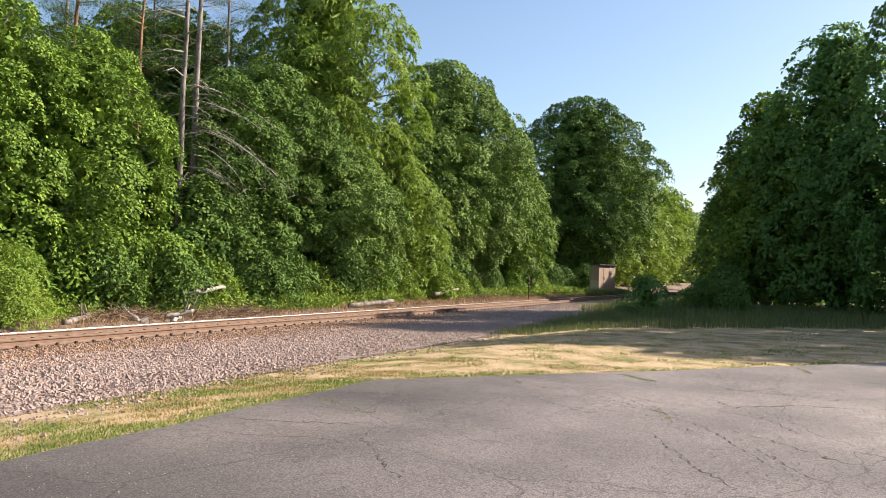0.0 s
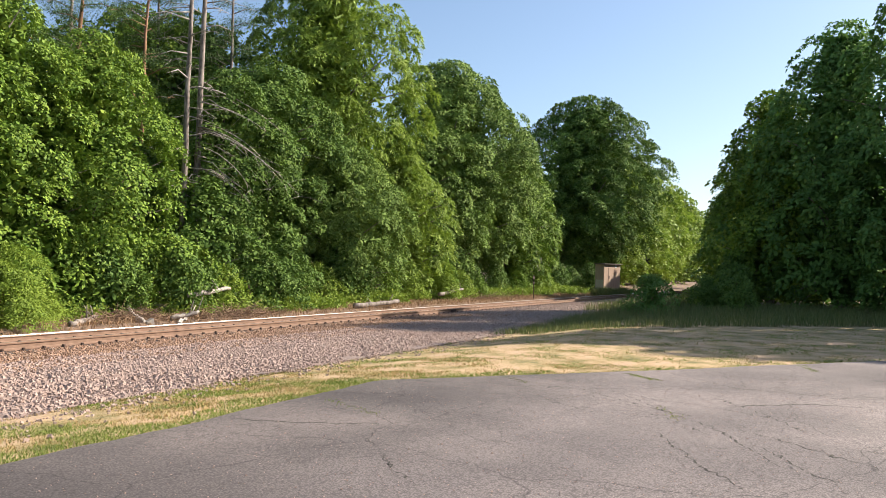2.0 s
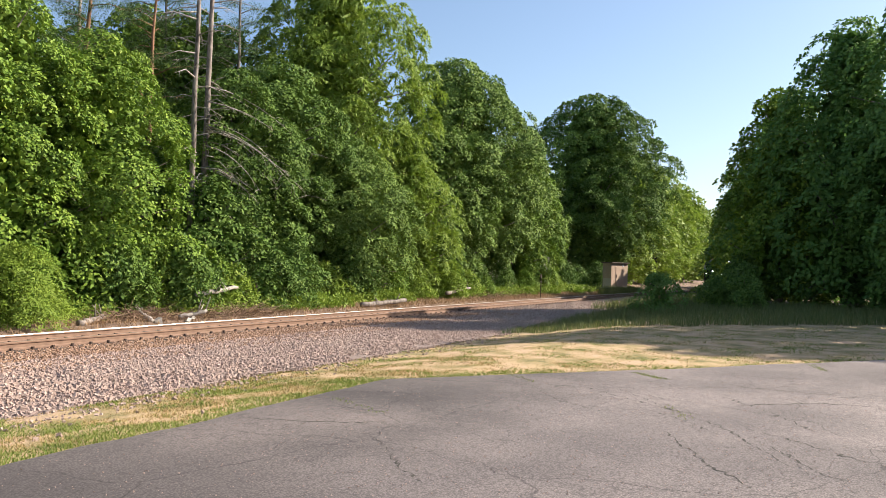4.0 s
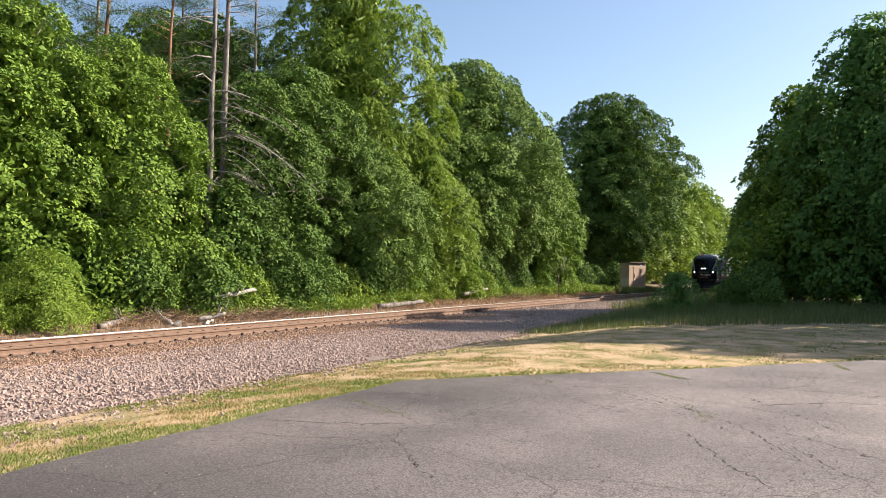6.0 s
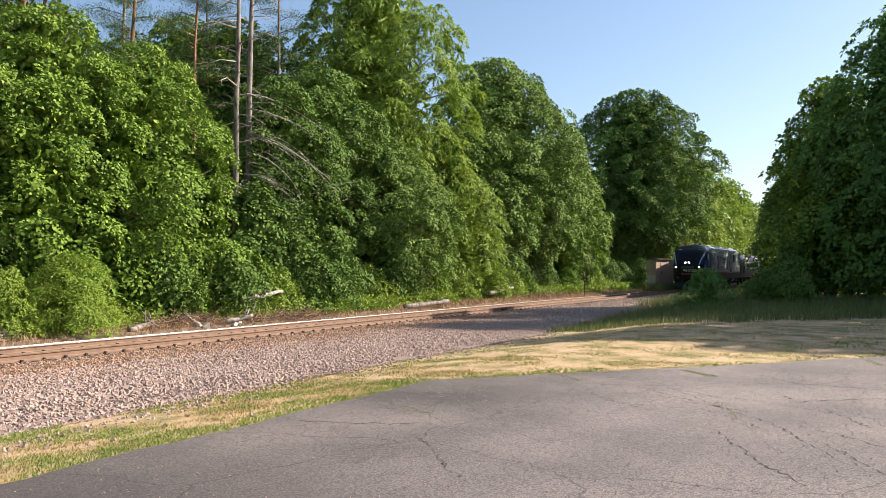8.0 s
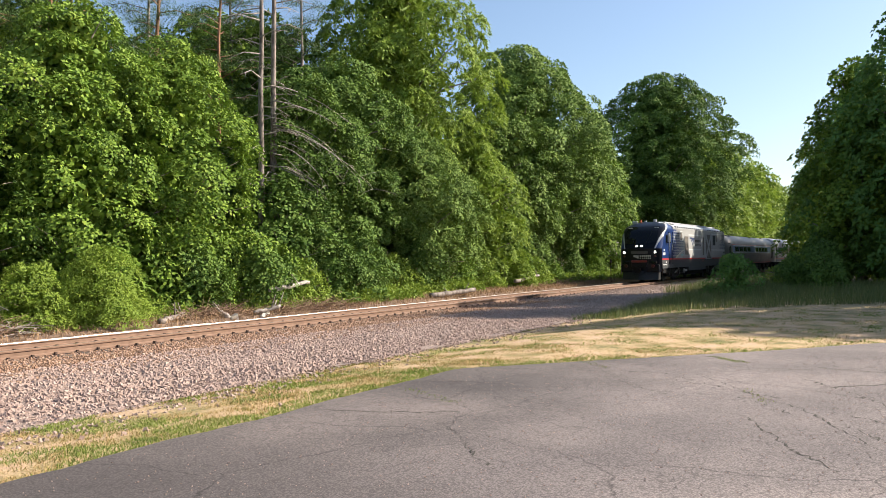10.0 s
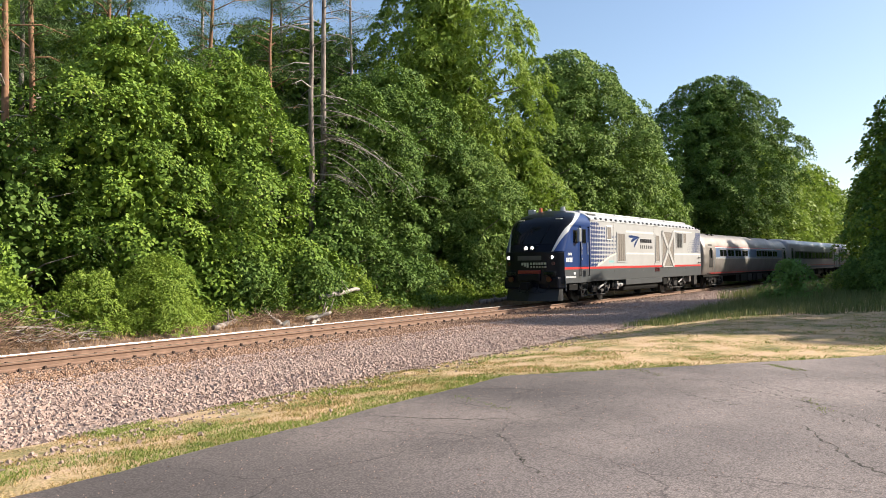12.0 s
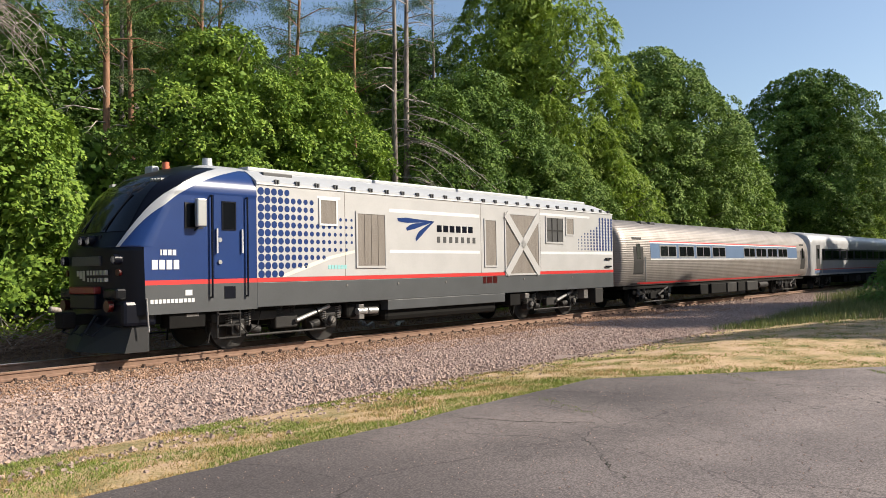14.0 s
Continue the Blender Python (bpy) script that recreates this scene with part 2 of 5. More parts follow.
def tube(verts, faces, pts, radii, seg=6):
    """Adds a tapered tube along the points to the lists."""
    base = len(verts)
    for k, p in enumerate(pts):
        p = Vector(p)
        d = (Vector(pts[min(k + 1, len(pts) - 1)]) - Vector(pts[max(k - 1, 0)])).normalized()
        u = d.orthogonal().normalized()
        v = d.cross(u)
        for s in range(seg):
            a = 2 * math.pi * s / seg
            verts.append(p + (u * math.cos(a) + v * math.sin(a)) * radii[k])
    for k in range(len(pts) - 1):
        for s in range(seg):
            i, j = base + k * seg + s, base + k * seg + (s + 1) % seg
            faces.append((i, j, j + seg, i + seg))
    faces.append(tuple(base + s for s in range(seg))[::-1])
    faces.append(tuple(base + (len(pts) - 1) * seg + s for s in range(seg)))


def unit(v):
    return v / np.maximum(np.linalg.norm(v, axis=-1, keepdims=True), 1e-9)


def leaf_mesh(name, pos, way, length, width, m, rng, coarse=False, face=None):
    """Folded four-cornered leaves at pos, pointing along way."""
    n = len(pos)
    way = unit(way)
    up = rng.normal(size=(n, 3)) * 0.9 + np.array([0, 0, 0.8]) if face is None else face * 1.0 + rng.normal(size=(n, 3)) * 0.22
    side = unit(np.cross(way, unit(up)))
    nor = np.cross(side, way)
    L, w = length[:, None], width[:, None]
    mid = pos + way * L * 0.42 - nor * w * 0.25
    v = np.stack([pos, mid + side * w + nor * w * 0.4, pos + way * L - nor * L * 0.12, mid - side * w + nor * w * 0.4], 1)
    if coarse:                                     # distant foliage: one triangle a leaf
        v = np.stack([pos - side * w, pos + side * w, pos + way * L], 1)
        return big_mesh(name, v.reshape(-1, 3), np.arange(n * 3).reshape(n, 3), m)
    f = np.arange(n * 4).reshape(n, 4)
    return big_mesh(name, v.reshape(-1, 3), f, m)


# ---- the plan ----
RAIL_Z = -0.15                        # top of the rails; the car park is at 0


def track_y(x):
    return 16.95 - max(0.0, x - 10) ** 2 / 9000


def smooth(a, b, x):
    t = min(1, max(0, (x - a) / (b - a)))
    return t * t * (3 - 2 * t)


def edge_y(x):
    """The car park's edge: along the track, then slanting away."""
    if x < 10.6:
        return 5.95
    if x < 14.6:
        return 5.95 - (x - 10.6) * 0.86
    return 2.5 - (x - 14.6) * 0.80


def ground_z(x, y):
    d = y - track_y(x)                                   # distance beyond the track
    z = -0.03 - 0.30 * smooth(-11.5, -7.5, d)            # lawn falls gently to the ballast
    z += 0.12 * smooth(-7.0, -2.6, d) - 0.12 * smooth(2.2, 4.0, d)
    z += 0.75 * smooth(4.2, 12, d) + 0.015 * max(0, d - 12)
    z -= 0.16 * smooth(-7.9, -7.2, d) * smooth(3.6, 3.0, d) + 0.12 * smooth(-5.0, -3.5, d) * smooth(3.6, 2.6, d)
    if x > 26:
        z += 0.10 * smooth(26, 40, x) * smooth(-7, -12, d)
    return z


# ---- ground, car park, ballast ----
def build_ground():
    xs = np.unique(np.concatenate([np.arange(-60, -4, 4), np.arange(-4, 60, 0.6), np.arange(60, 130, 2.5), np.array([130, 160, 200, 260, 340, 480, 700, 1200])]))
    ys = np.unique(np.concatenate([np.array([-1000, -500, -250, -120, -70]), np.arange(-45, -6, 3.0), np.arange(-6, 32, 0.5), np.arange(32, 60, 4), np.array([70, 100, 160, 300, 600, 1000])]))
    verts, faces, idx = [], [], []
    rnd = random.Random(4)
    for x in xs:
        for y in ys:
            z = ground_z(x, y)
            if y < edge_y(x) + 0.1 and x < 60 and y > -60:
                z = min(z, -0.06)
            verts.append((x, y, z + (rnd.random() - 0.5) * 0.025))
    n = len(ys)
    for i in range(len(xs) - 1):
        for j in range(n - 1):
            faces.append((i * n + j, (i + 1) * n + j, (i + 1) * n + j + 1, i * n + j + 1))
            yc, xc = (ys[j] + ys[j + 1]) / 2, (xs[i] + xs[i + 1]) / 2
            idx.append(1 if yc > track_y(xc) + 2.4 or xc > 48 or (yc < 0 and xc > 36) else 0)
    ob = new("ground", mesh_from("ground", verts, faces, [M_GROUND, M_SOIL], idx, True))
    tagged(ob, "dry patchy lawn and bare soil beside a railway", "ground", kind="structure")


def build_asphalt():
    pts = [(-40, 5.95)]
    rnd = random.Random(9)
    x = -10.0
    while x < 46:
        j = 0.10 * noise.noise(Vector((x * 0.7, 0, 0))) + 0.035 * (rnd.random() - 0.5)
        pts.append((x, edge_y(x) + j))
        x += 0.22
    pts += [(46, -60), (-40, -60)]
    bm = bmesh.new()
    f = bm.faces.new([bm.verts.new((x, y, 0)) for x, y in pts])
    bmesh.ops.recalc_face_normals(bm, faces=[f])
    if f.normal.z < 0:
        f.normal_flip()
    r = bmesh.ops.extrude_face_region(bm, geom=[f])
    bmesh.ops.translate(bm, verts=[v for v in r["geom"] if isinstance(v, bmesh.types.BMVert)], vec=(0, 0, -0.09))
    bmesh.ops.recalc_face_normals(bm, faces=bm.faces)
    ob = part("car_park", bm, M_ASPHALT, None, "worn grey cracked asphalt car park with grassy edge")
    tagged(ob, kind="structure", category="pavement")
    # long open cracks, filled with dark dirt
    lines = (((12.4, 4.7), (11.6, 4.1), (10.4, 3.3), (9.8, 2.7), (9.4, 2.0)), ((7.1, 4.2), (6.6, 3.7), (6.0, 3.2), (5.5, 2.7)), ((11.8, 2.8), (11.1, 2.3), (10.2, 1.7), (9.8, 1.0)),
             ((8.5, 5.6), (8.2, 5.1), (7.9, 4.5)), ((7.0, 5.8), (7.2, 5.1), (7.4, 4.6), (7.7, 4.2)), ((14.6, 2.6), (14.0, 2.0), (12.9, 1.1), (12.8, 0.1), (12.7, -0.9)),
             ((17.4, 0.4), (16.6, -0.4), (16.0, -1.2)), ((9.5, 0.9), (8.9, 0.2), (8.0, -0.6)), ((9.3, 2.3), (8.7, 1.5), (7.4, 0.9), (6.6, 0.4)),
             ((12.1, 3.7), (10.9, 2.52), (10.3, 1.8), (9.4, 1.04), (7.8, 0.3), (7.4, 0.07)), ((11.0, 2.9), (10.5, 2.2), (10.1, 1.75)), ((11.9, 1.4), (10.6, 0.57), (9.3, -0.05)),
             ((11.0, 1.0), (11.8, 0.15), (12.0, -0.8)), ((10.2, 2.1), (9.6, 1.5), (8.9, 1.0)), ((8.6, 0.5), (7.7, 0.1), (7.3, -0.2)))
    for line in lines:
        pts = []
        for (x0, y0), (x1, y1) in zip(line, line[1:]):
            n = max(3, int(math.hypot(x1 - x0, y1 - y0) / 0.07))
            pts += [(x0 + (x1 - x0) * k / n + rnd.gauss(0, 0.022), y0 + (y1 - y0) * k / n + rnd.gauss(0, 0.022)) for k in range(n)]
        verts, faces = [], []
        for k, (x, y) in enumerate(pts):
            w = rnd.uniform(0.004, 0.019) * min(1, 6 * k / len(pts), 6 * (1 - k / len(pts)))
            verts += [(x - w, y - w, 0.002), (x + w, y + w, 0.002)]
            if k:
                faces.append((2 * k - 2, 2 * k - 1, 2 * k + 1, 2 * k))
        mesh_part("crack", mesh_from("crack", verts, faces, M_CRACK), ob, "dark crack in the asphalt")


def build_bed():
    verts, faces = [], []
    prof = [(-7.55, -0.36), (-6.6, -0.335), (-4.8, -0.325), (-2.9, -0.33), (-1.6, -0.362), (0, -0.365), (1.6, -0.362), (2.4, -0.37), (3.4, -0.46)]
    xs = list(np.arange(-60, 60, 1.2)) + list(np.arange(60, 340, 5))
    rnd = random.Random(2)
    for x in xs:
        for d, z in prof:
            w = 0.35 * noise.noise(Vector((x * 0.3, d, 0))) if d < -7 else 0
            near = -(7.55 - 6.2) * smooth(12, 3, x) if d < -7 else 0
            verts.append((x, track_y(x) + d + w + (near if d < -7 else 0) * 0.9, z + (rnd.random() - 0.5) * 0.02))
    n = len(prof)
    for i in range(len(xs) - 1):
        for j in range(n - 1):
            faces.append((i * n + j, (i + 1) * n + j, (i + 1) * n + j + 1, i * n + j + 1))
    ob = new("ballast_bed", mesh_from("ballast_bed", verts, faces, M_BED, None, True))
    tagged(ob, "pinkish grey crushed stone track bed", "ballast", kind="structure")


CUBE_V = np.array([(-1, -1, -1), (1, -1, -1), (1, 1, -1), (-1, 1, -1), (-1, -1, 1), (1, -1, 1), (1, 1, 1), (-1, 1, 1)]) * 0.78
CUBE_F = np.array([(0, 2, 1), (0, 3, 2), (4, 5, 6), (4, 6, 7), (0, 1, 5), (0, 5, 4), (1, 2, 6), (1, 6, 5), (2, 3, 7), (2, 7, 6), (3, 0, 4), (3, 4, 7)])
OCT_V = np.array([(1, 0, 0), (-1, 0, 0), (0, 1, 0), (0, -1, 0), (0, 0, 1), (0, 0, -1)], dtype=float)
OCT_F = np.array([(0, 2, 4), (2, 1, 4), (1, 3, 4), (3, 0, 4), (2, 0, 5), (1, 2, 5), (3, 1, 5), (0, 3, 5)])


def stones(name, centres, sizes, m, rng, coarse=False):
    tv, tf = (OCT_V, OCT_F) if coarse else (CUBE_V, CUBE_F)
    n = len(centres)
    v = tv[None] * (1 + 0.75 * (rng.random((n, len(tv), 3)) - 0.5)) * np.stack([sizes, sizes * rng.uniform(0.55, 1, n), sizes * rng.uniform(0.45, 0.85, n)], 1)[:, None]
    q = rng.normal(size=(n, 4))
    q /= np.linalg.norm(q, axis=1, keepdims=True)
    w, x, y, z = q.T
    R = np.stack([1 - 2 * (y * y + z * z), 2 * (x * y - z * w), 2 * (x * z + y * w), 2 * (x * y + z * w), 1 - 2 * (x * x + z * z), 2 * (y * z - x * w), 2 * (x * z - y * w), 2 * (y * z + x * w), 1 - 2 * (x * x + y * y)], 1).reshape(n, 3, 3)
    v = np.einsum("nij,nkj->nki", R, v) + centres[:, None]
    f = tf[None] + (np.arange(n) * len(tv))[:, None, None]
    return big_mesh(name, v.reshape(-1, 3), f.reshape(-1, 3), m, True)


def bed_top(d):
    return np.interp(d, [-8.5, -7.55, -6.6, -2.9, -1.6, 1.6, 2.4, 3.4], [-0.36, -0.36, -0.335, -0.328, -0.352, -0.352, -0.365, -0.46])


def build_ballast():
    rng = np.random.default_rng(5)

    def scatter(n, x0, x1, d0, d1):
        x, d = rng.uniform(x0, x1, n), rng.uniform(d0, d1, n)
        foot = -7.45 - 1.3 * np.clip((12 - x) / 9, 0, 1) + 0.3 * np.sin(x * 1.7) + 0.2 * np.sin(x * 4.1)
        keep = d > foot + rng.exponential(0.12, n) - 0.25
        x, d = x[keep], d[keep]
        y = np.array([track_y(a) for a in x]) + d
        return x, d, y
    for name, n, x0, x1, d0, d1, m, coarse, s0, s1 in (
            ("ballast_stones", 34000, 1.5, 17, -8.9, -2.9, M_STONE, False, 0.015, 0.04),
            ("ballast_stones", 22000, 17, 34, -7.9, -2.9, M_STONE, True, 0.026, 0.055),
            ("ballast_stones", 11000, 34, 75, -7.6, -1.0, M_STONE, True, 0.035, 0.07),
            ("rusty_ballast_stones", 29000, 3, 36, -4.2, -0.85, M_RUSTSTONE, True, 0.016, 0.042),
            ("rusty_ballast_stones", 9000, 3, 60, -0.6, 3.0, M_RUSTSTONE, True, 0.03, 0.055)):
        x, d, y = scatter(n, x0, x1, d0, d1)
        z = bed_top(d) + rng.uniform(-0.012, 0.02, len(x))
        ob = new(name, stones(name, np.stack([x, y, z], 1), rng.uniform(s0, s1, len(x)), m, rng, coarse))
        tagged(ob, "loose crushed ballast stones, pinkish grey to rust brown", "ballast", kind="stuff")
    # strays in the lawn
    n = 900
    x = rng.uniform(2, 24, n)
    y = np.array([track_y(a) for a in x]) - 7.6 - rng.exponential(0.35, n) - 1.2 * np.clip((12 - x) / 9, 0, 1)
    z = np.array([ground_z(a, b) for a, b in zip(x, y)]) + 0.012
    ob = new("stray_stones", stones("stray_stones", np.stack([x, y, z], 1), rng.uniform(0.012, 0.036, n), M_STONE, rng))
    tagged(ob, "stray pale stones lying in short grass", "stone", kind="stuff")
    # loose grit on the asphalt
    n = 5200
    x = rng.uniform(2.5, 15, n)
    y = rng.uniform(-4, 5.8, n)
    keep = np.array([b < edge_y(a) - 0.1 for a, b in zip(x, y)])
    x, y = x[keep], y[keep]
    ob = new("grit", stones("grit", np.stack([x, y, np.full(len(x), 0.003)], 1), rng.uniform(0.004, 0.011, len(x)), M_STONE, rng, True))
    tagged(ob, "small loose grit scattered on the asphalt", "grit", kind="stuff")


# ---- grass and weeds ----
def blades(name, x, y, z, h, width, m, rng, lean=0.5, label="", category="grass"):
    """One bent blade for each place: three triangles as a strip."""
    n = len(x)
    a, b = rng.uniform(0, 2 * np.pi, n), rng.uniform(0, 2 * np.pi, n)
    L = rng.uniform(0.15, 1, n) * lean * h
    side = np.stack([np.cos(a), np.sin(a), np.zeros(n)], 1) * (width * rng.uniform(0.6, 1.3, n))[:, None]
    root = np.stack([x, y, z], 1)
    way = np.stack([np.cos(b) * L, np.sin(b) * L, np.zeros(n)], 1)
    up = np.stack([np.zeros(n), np.zeros(n), h], 1)
    v = np.stack([root - side, root + side, root + up * 0.6 + way * 0.35 + side * 0.7, root + up * 0.6 + way * 0.35 - side * 0.7, root + up + way], 1)
    base = (np.arange(n) * 5)[:, None]
    f = np.concatenate([base + [0, 1, 2], base + [0, 2, 3], base + [3, 2, 4]])
    ob = new(name, big_mesh(name, v.reshape(-1, 3), f, m))
    return tagged(ob, label, category, kind="stuff")


def patchy(x, y, s, seed):
    return np.array([noise.noise(Vector((a * s, b * s, seed))) for a, b in zip(x, y)])


def gz(x, y):
    return np.array([ground_z(a, b) for a, b in zip(x, y)])


def build_grass():
    rng = np.random.default_rng(8)

    def lawn(n, x0, x1):
        x = rng.uniform(x0, x1, n)
        e = np.array([edge_y(a) for a in x])
        top = np.array([track_y(a) for a in x]) - 7.5 - 1.25 * np.clip((12 - x) / 9, 0, 1)
        y = e - 0.04 + rng.random(n) * (top - e + 0.75)
        return x, y, e
    x, y, e = lawn(85000, 2, 15)
    x2, y2, e2 = lawn(60000, 15, 38)
    x, y, e = np.concatenate([x, x2]), np.concatenate([y, y2]), np.concatenate([e, e2])
    p = patchy(x, y, 0.9, 1.0) + 0.5 * patchy(x, y, 3.0, 2.0)
    edge = np.exp(-(y - e) / 0.3)
    green = (p + edge * 0.85 + rng.normal(0, 0.16, len(x))) > 0.10 + 0.17 * np.clip((x - 9) / 8, 0, 1)
    keep = (p + rng.normal(0, 0.2, len(x)) > -0.28 + 0.26 * np.clip((x - 9) / 6, 0, 1)) | (edge > 0.4)
    for name, sel, m, h0, h1, lab in (("dry_grass", keep & ~green, M_GRASS, 0.012, 0.042, "short straw-coloured mown grass"), ("green_grass", keep & green, M_GREEN, 0.014, 0.05, "short green grass tufts along the asphalt")):
        xx, yy = x[sel], y[sel]
        far = np.clip((xx - 6) / 20, 0, 1)
        blades(name, xx, yy, gz(xx, yy) - 0.005, rng.uniform(h0, h1, len(xx)), 0.004 + 0.007 * far, m, rng, 1.6, lab)
    # tall grass in front of the trees and along the ballast's foot
    n = 42000
    x = rng.uniform(22, 46, n)
    top = np.array([track_y(a) for a in x]) - 7.2
    y = -7 + rng.random(n) * (top + 7)
    line = 26.5 + 7.5 * (1 - np.clip((y + 4) / 10, 0, 1)) - 3.0 * np.clip((y - 5.5) / 3.5, 0, 1)
    keep = (x > line + patchy(x, y, 0.6, 3.0) * 1.6)
    x, y = x[keep], y[keep]
    h = rng.uniform(0.2, 0.55, len(x)) * (0.55 + 0.45 * np.clip((x - 27) / 6, 0, 1))
    blades("tall_grass", x, y, gz(x, y) - 0.01, h, 0.011, M_TALL, rng, 0.6, "tall uncut grass under the trees")
    x = rng.uniform(44, 110, 16000)
    y = np.array([track_y(a) for a in x]) - rng.uniform(5.0, 9.5, len(x))
    blades("tall_grass", x, y, gz(x, y) - 0.01, rng.uniform(0.3, 0.8, len(x)), 0.02, M_TALL, rng, 0.6, "tall uncut grass beside the ballast")
    # grass round the foot of the shed
    x, y = rng.uniform(77, 90, 5200), rng.uniform(18.2, 20.0, 5200)
    blades("tall_grass", x, y, gz(x, y) - 0.01, rng.uniform(0.35, 0.95, len(x)), 0.022, M_TALL, rng, 0.5, "tall grass round the foot of a shed")
    # weeds and straw beyond the track
    n = 30000
    x = rng.uniform(4, 95, n)
    d = rng.uniform(2.7, 7.5, n)
    y = np.array([track_y(a) for a in x]) + d
    p = patchy(x, y, 0.35, 5.0)
    dry = p + (d - 5.5) * -0.3 + rng.normal(0, 0.1, n) > 0.05
    xx, yy = x[dry], y[dry]
    blades("dry_weeds", xx, yy, gz(xx, yy) - 0.01, rng.uniform(0.08, 0.3, len(xx)), 0.012, M_STRAW, rng, 1.3, "dead straw and brown weeds on the bank", "weeds")
    sel = ~dry & (d > 4.9 + 0.8 * p) & (p < 0.12)
    xx, yy = x[sel], y[sel]
    top = rng.uniform(0.1, 0.7, len(xx)) * np.clip((d[sel] - 3.3) / 1.6, 0.25, 1)
    k = np.repeat(np.arange(len(xx)), 7)
    pos = np.stack([xx, yy, gz(xx, yy)], 1)[k] + np.stack([rng.normal(0, 0.11, len(k)), rng.normal(0, 0.11, len(k)), rng.random(len(k)) * top[k]], 1)
    ln = rng.uniform(0.07, 0.17, len(k)) * (0.8 + 0.012 * pos[:, 0])
    way = rng.normal(size=(len(k), 3)) + np.array([0, 0, 0.5])
    ob = new("green_weeds", leaf_mesh("green_weeds", pos, way, ln, ln * 0.3, M_LEAF_LIGHT, rng))
    tagged(ob, "fresh leafy green weeds below the trees", "weeds", kind="stuff")
    # tufts growing out of cracks in the asphalt
    for x0, y0, x1, y1, n in ((13.7, 2.9, 13.1, 2.3, 260), (8.7, 5.6, 8.1, 4.6, 90), (12.4, 4.8, 11.6, 3.9, 80), (17.2, 0.3, 16.0, 0.0, 160), (10.5, 1.8, 9.6, 1.4, 60)):
        f = rng.random(n)
        xx, yy = x0 + (x1 - x0) * f + rng.normal(0, 0.05, n), y0 + (y1 - y0) * f + rng.normal(0, 0.05, n)
        blades("crack_grass", xx, yy, np.full(n, -0.004), rng.uniform(0.008, 0.03, n), 0.005, M_GREEN, rng, 0.9, "thin grass growing from a crack in the asphalt")


# ---- track ----
def build_track():
    track = thing("railway_track", "single railway track with rust brown rails on wooden ties", "railway track", kind="structure")
    xs = list(np.arange(-60, 140, 1.0)) + list(np.arange(140, 345, 3.0))
    prof = [(-0.075, 0), (0.075, 0), (0.075, 0.012), (0.018, 0.035), (0.010, 0.05), (0.010, 0.125), (0.036, 0.14), (0.037, 0.170), (0.030, 0.184), (-0.030, 0.184), (-0.037, 0.170), (-0.036, 0.14), (-0.010, 0.125), (-0.010, 0.05), (-0.018, 0.035), (-0.075, 0.012)]
    for side in (-0.755, 0.755):
        verts, faces, idx = [], [], []
        for x in xs:
            for a, z in prof:
                verts.append((x, track_y(x) + side + a, RAIL_Z - 0.184 + z))
        n = len(prof)
        for i in range(len(xs) - 1):
            for j in range(n):
                k = (j + 1) % n
                faces.append((i * n + j, i * n + k, (i + 1) * n + k, (i + 1) * n + j))
                idx.append(1 if j in ((8, 9) if side > 0 else (8,)) else 0)
        bm_me = mesh_from("rail", verts, faces, [M_RAIL, M_SHINE], idx)
        mesh_part("rail", bm_me, track, "rust brown steel rail with polished head")
    tie = box(-0.11, 0.11, -1.3, 1.3, -0.17, 0, 0.012)
    me = bpy.data.meshes.new("tie")
    tie.to_mesh(me)
    tie.free()
    me.materials.append(M_TIE)
    plate = bmesh.new()
    rnd = random.Random(3)
    for k in range(300):
        x = -6 + k * 0.53
        ob = new("tie", me)
        ob.parent = track
        ob.location = (x, track_y(x), RAIL_Z - 0.194)
        ob.rotation_euler = (0, 0, radians(rnd.uniform(-1, 1)))
        for side in (-0.755, 0.755):
            y = track_y(x) + side
            z = RAIL_Z - 0.192
            add_box(plate, x - 0.09, x + 0.09, y - 0.17, y + 0.17, z, z + 0.014)
            for sy, dx in ((-0.095, -0.04), (0.095, 0.04)):
                add_box(plate, x + dx - 0.025, x + dx + 0.025, y + sy - 0.028, y + sy + 0.028, z, z + 0.06)
    ob = part("tie_plates", plate, M_IRON, track, "rusty tie plates with spikes")
    tagged(ob, kind="stuff")
    # insulated joint bars on the near rail
    for x in (36.0,):
        part("joint_bar", box(x - 0.3, x + 0.3, track_y(x) - 0.755 - 0.055, track_y(x) - 0.755 - 0.02, RAIL_Z - 0.16, RAIL_Z - 0.05, 0.008), M_IRON, track, "dark bolted rail joint bar")


build_ground()
build_asphalt()
build_bed()
build_track()
build_ballast()
build_grass()


# ---- train ----
M_BLUE = paint("deep blue paint", (0.013, 0.036, 0.135), 0.28, 0, 0.12, 0.35)
M_BLACK = paint("black paint", (0.004, 0.005, 0.010), 0.3, 0, 0.1, 0.18)
M_SILVER = paint("silver grey paint", (0.43, 0.423, 0.418), 0.42, 0.15, 0.10)
M_WHITE = paint("white paint", (0.64, 0.64, 0.64), 0.4)
M_ROOF = paint("pale roof paint", (0.40, 0.41, 0.425), 0.45, 0.1, 0.1)
M_GREY = paint("dark grey skirt paint", (0.05, 0.054, 0.058), 0.5, 0, 0.2)
M_RED = paint("red stripe paint", (0.5, 0.03, 0.028), 0.4)
# underframe, bogie and wheel colours are darkened for the shade beneath the train
M_UNDER = paint("dusty black underframe", (0.008, 0.0075, 0.007), 0.8, 0, 0.4, 0.15)
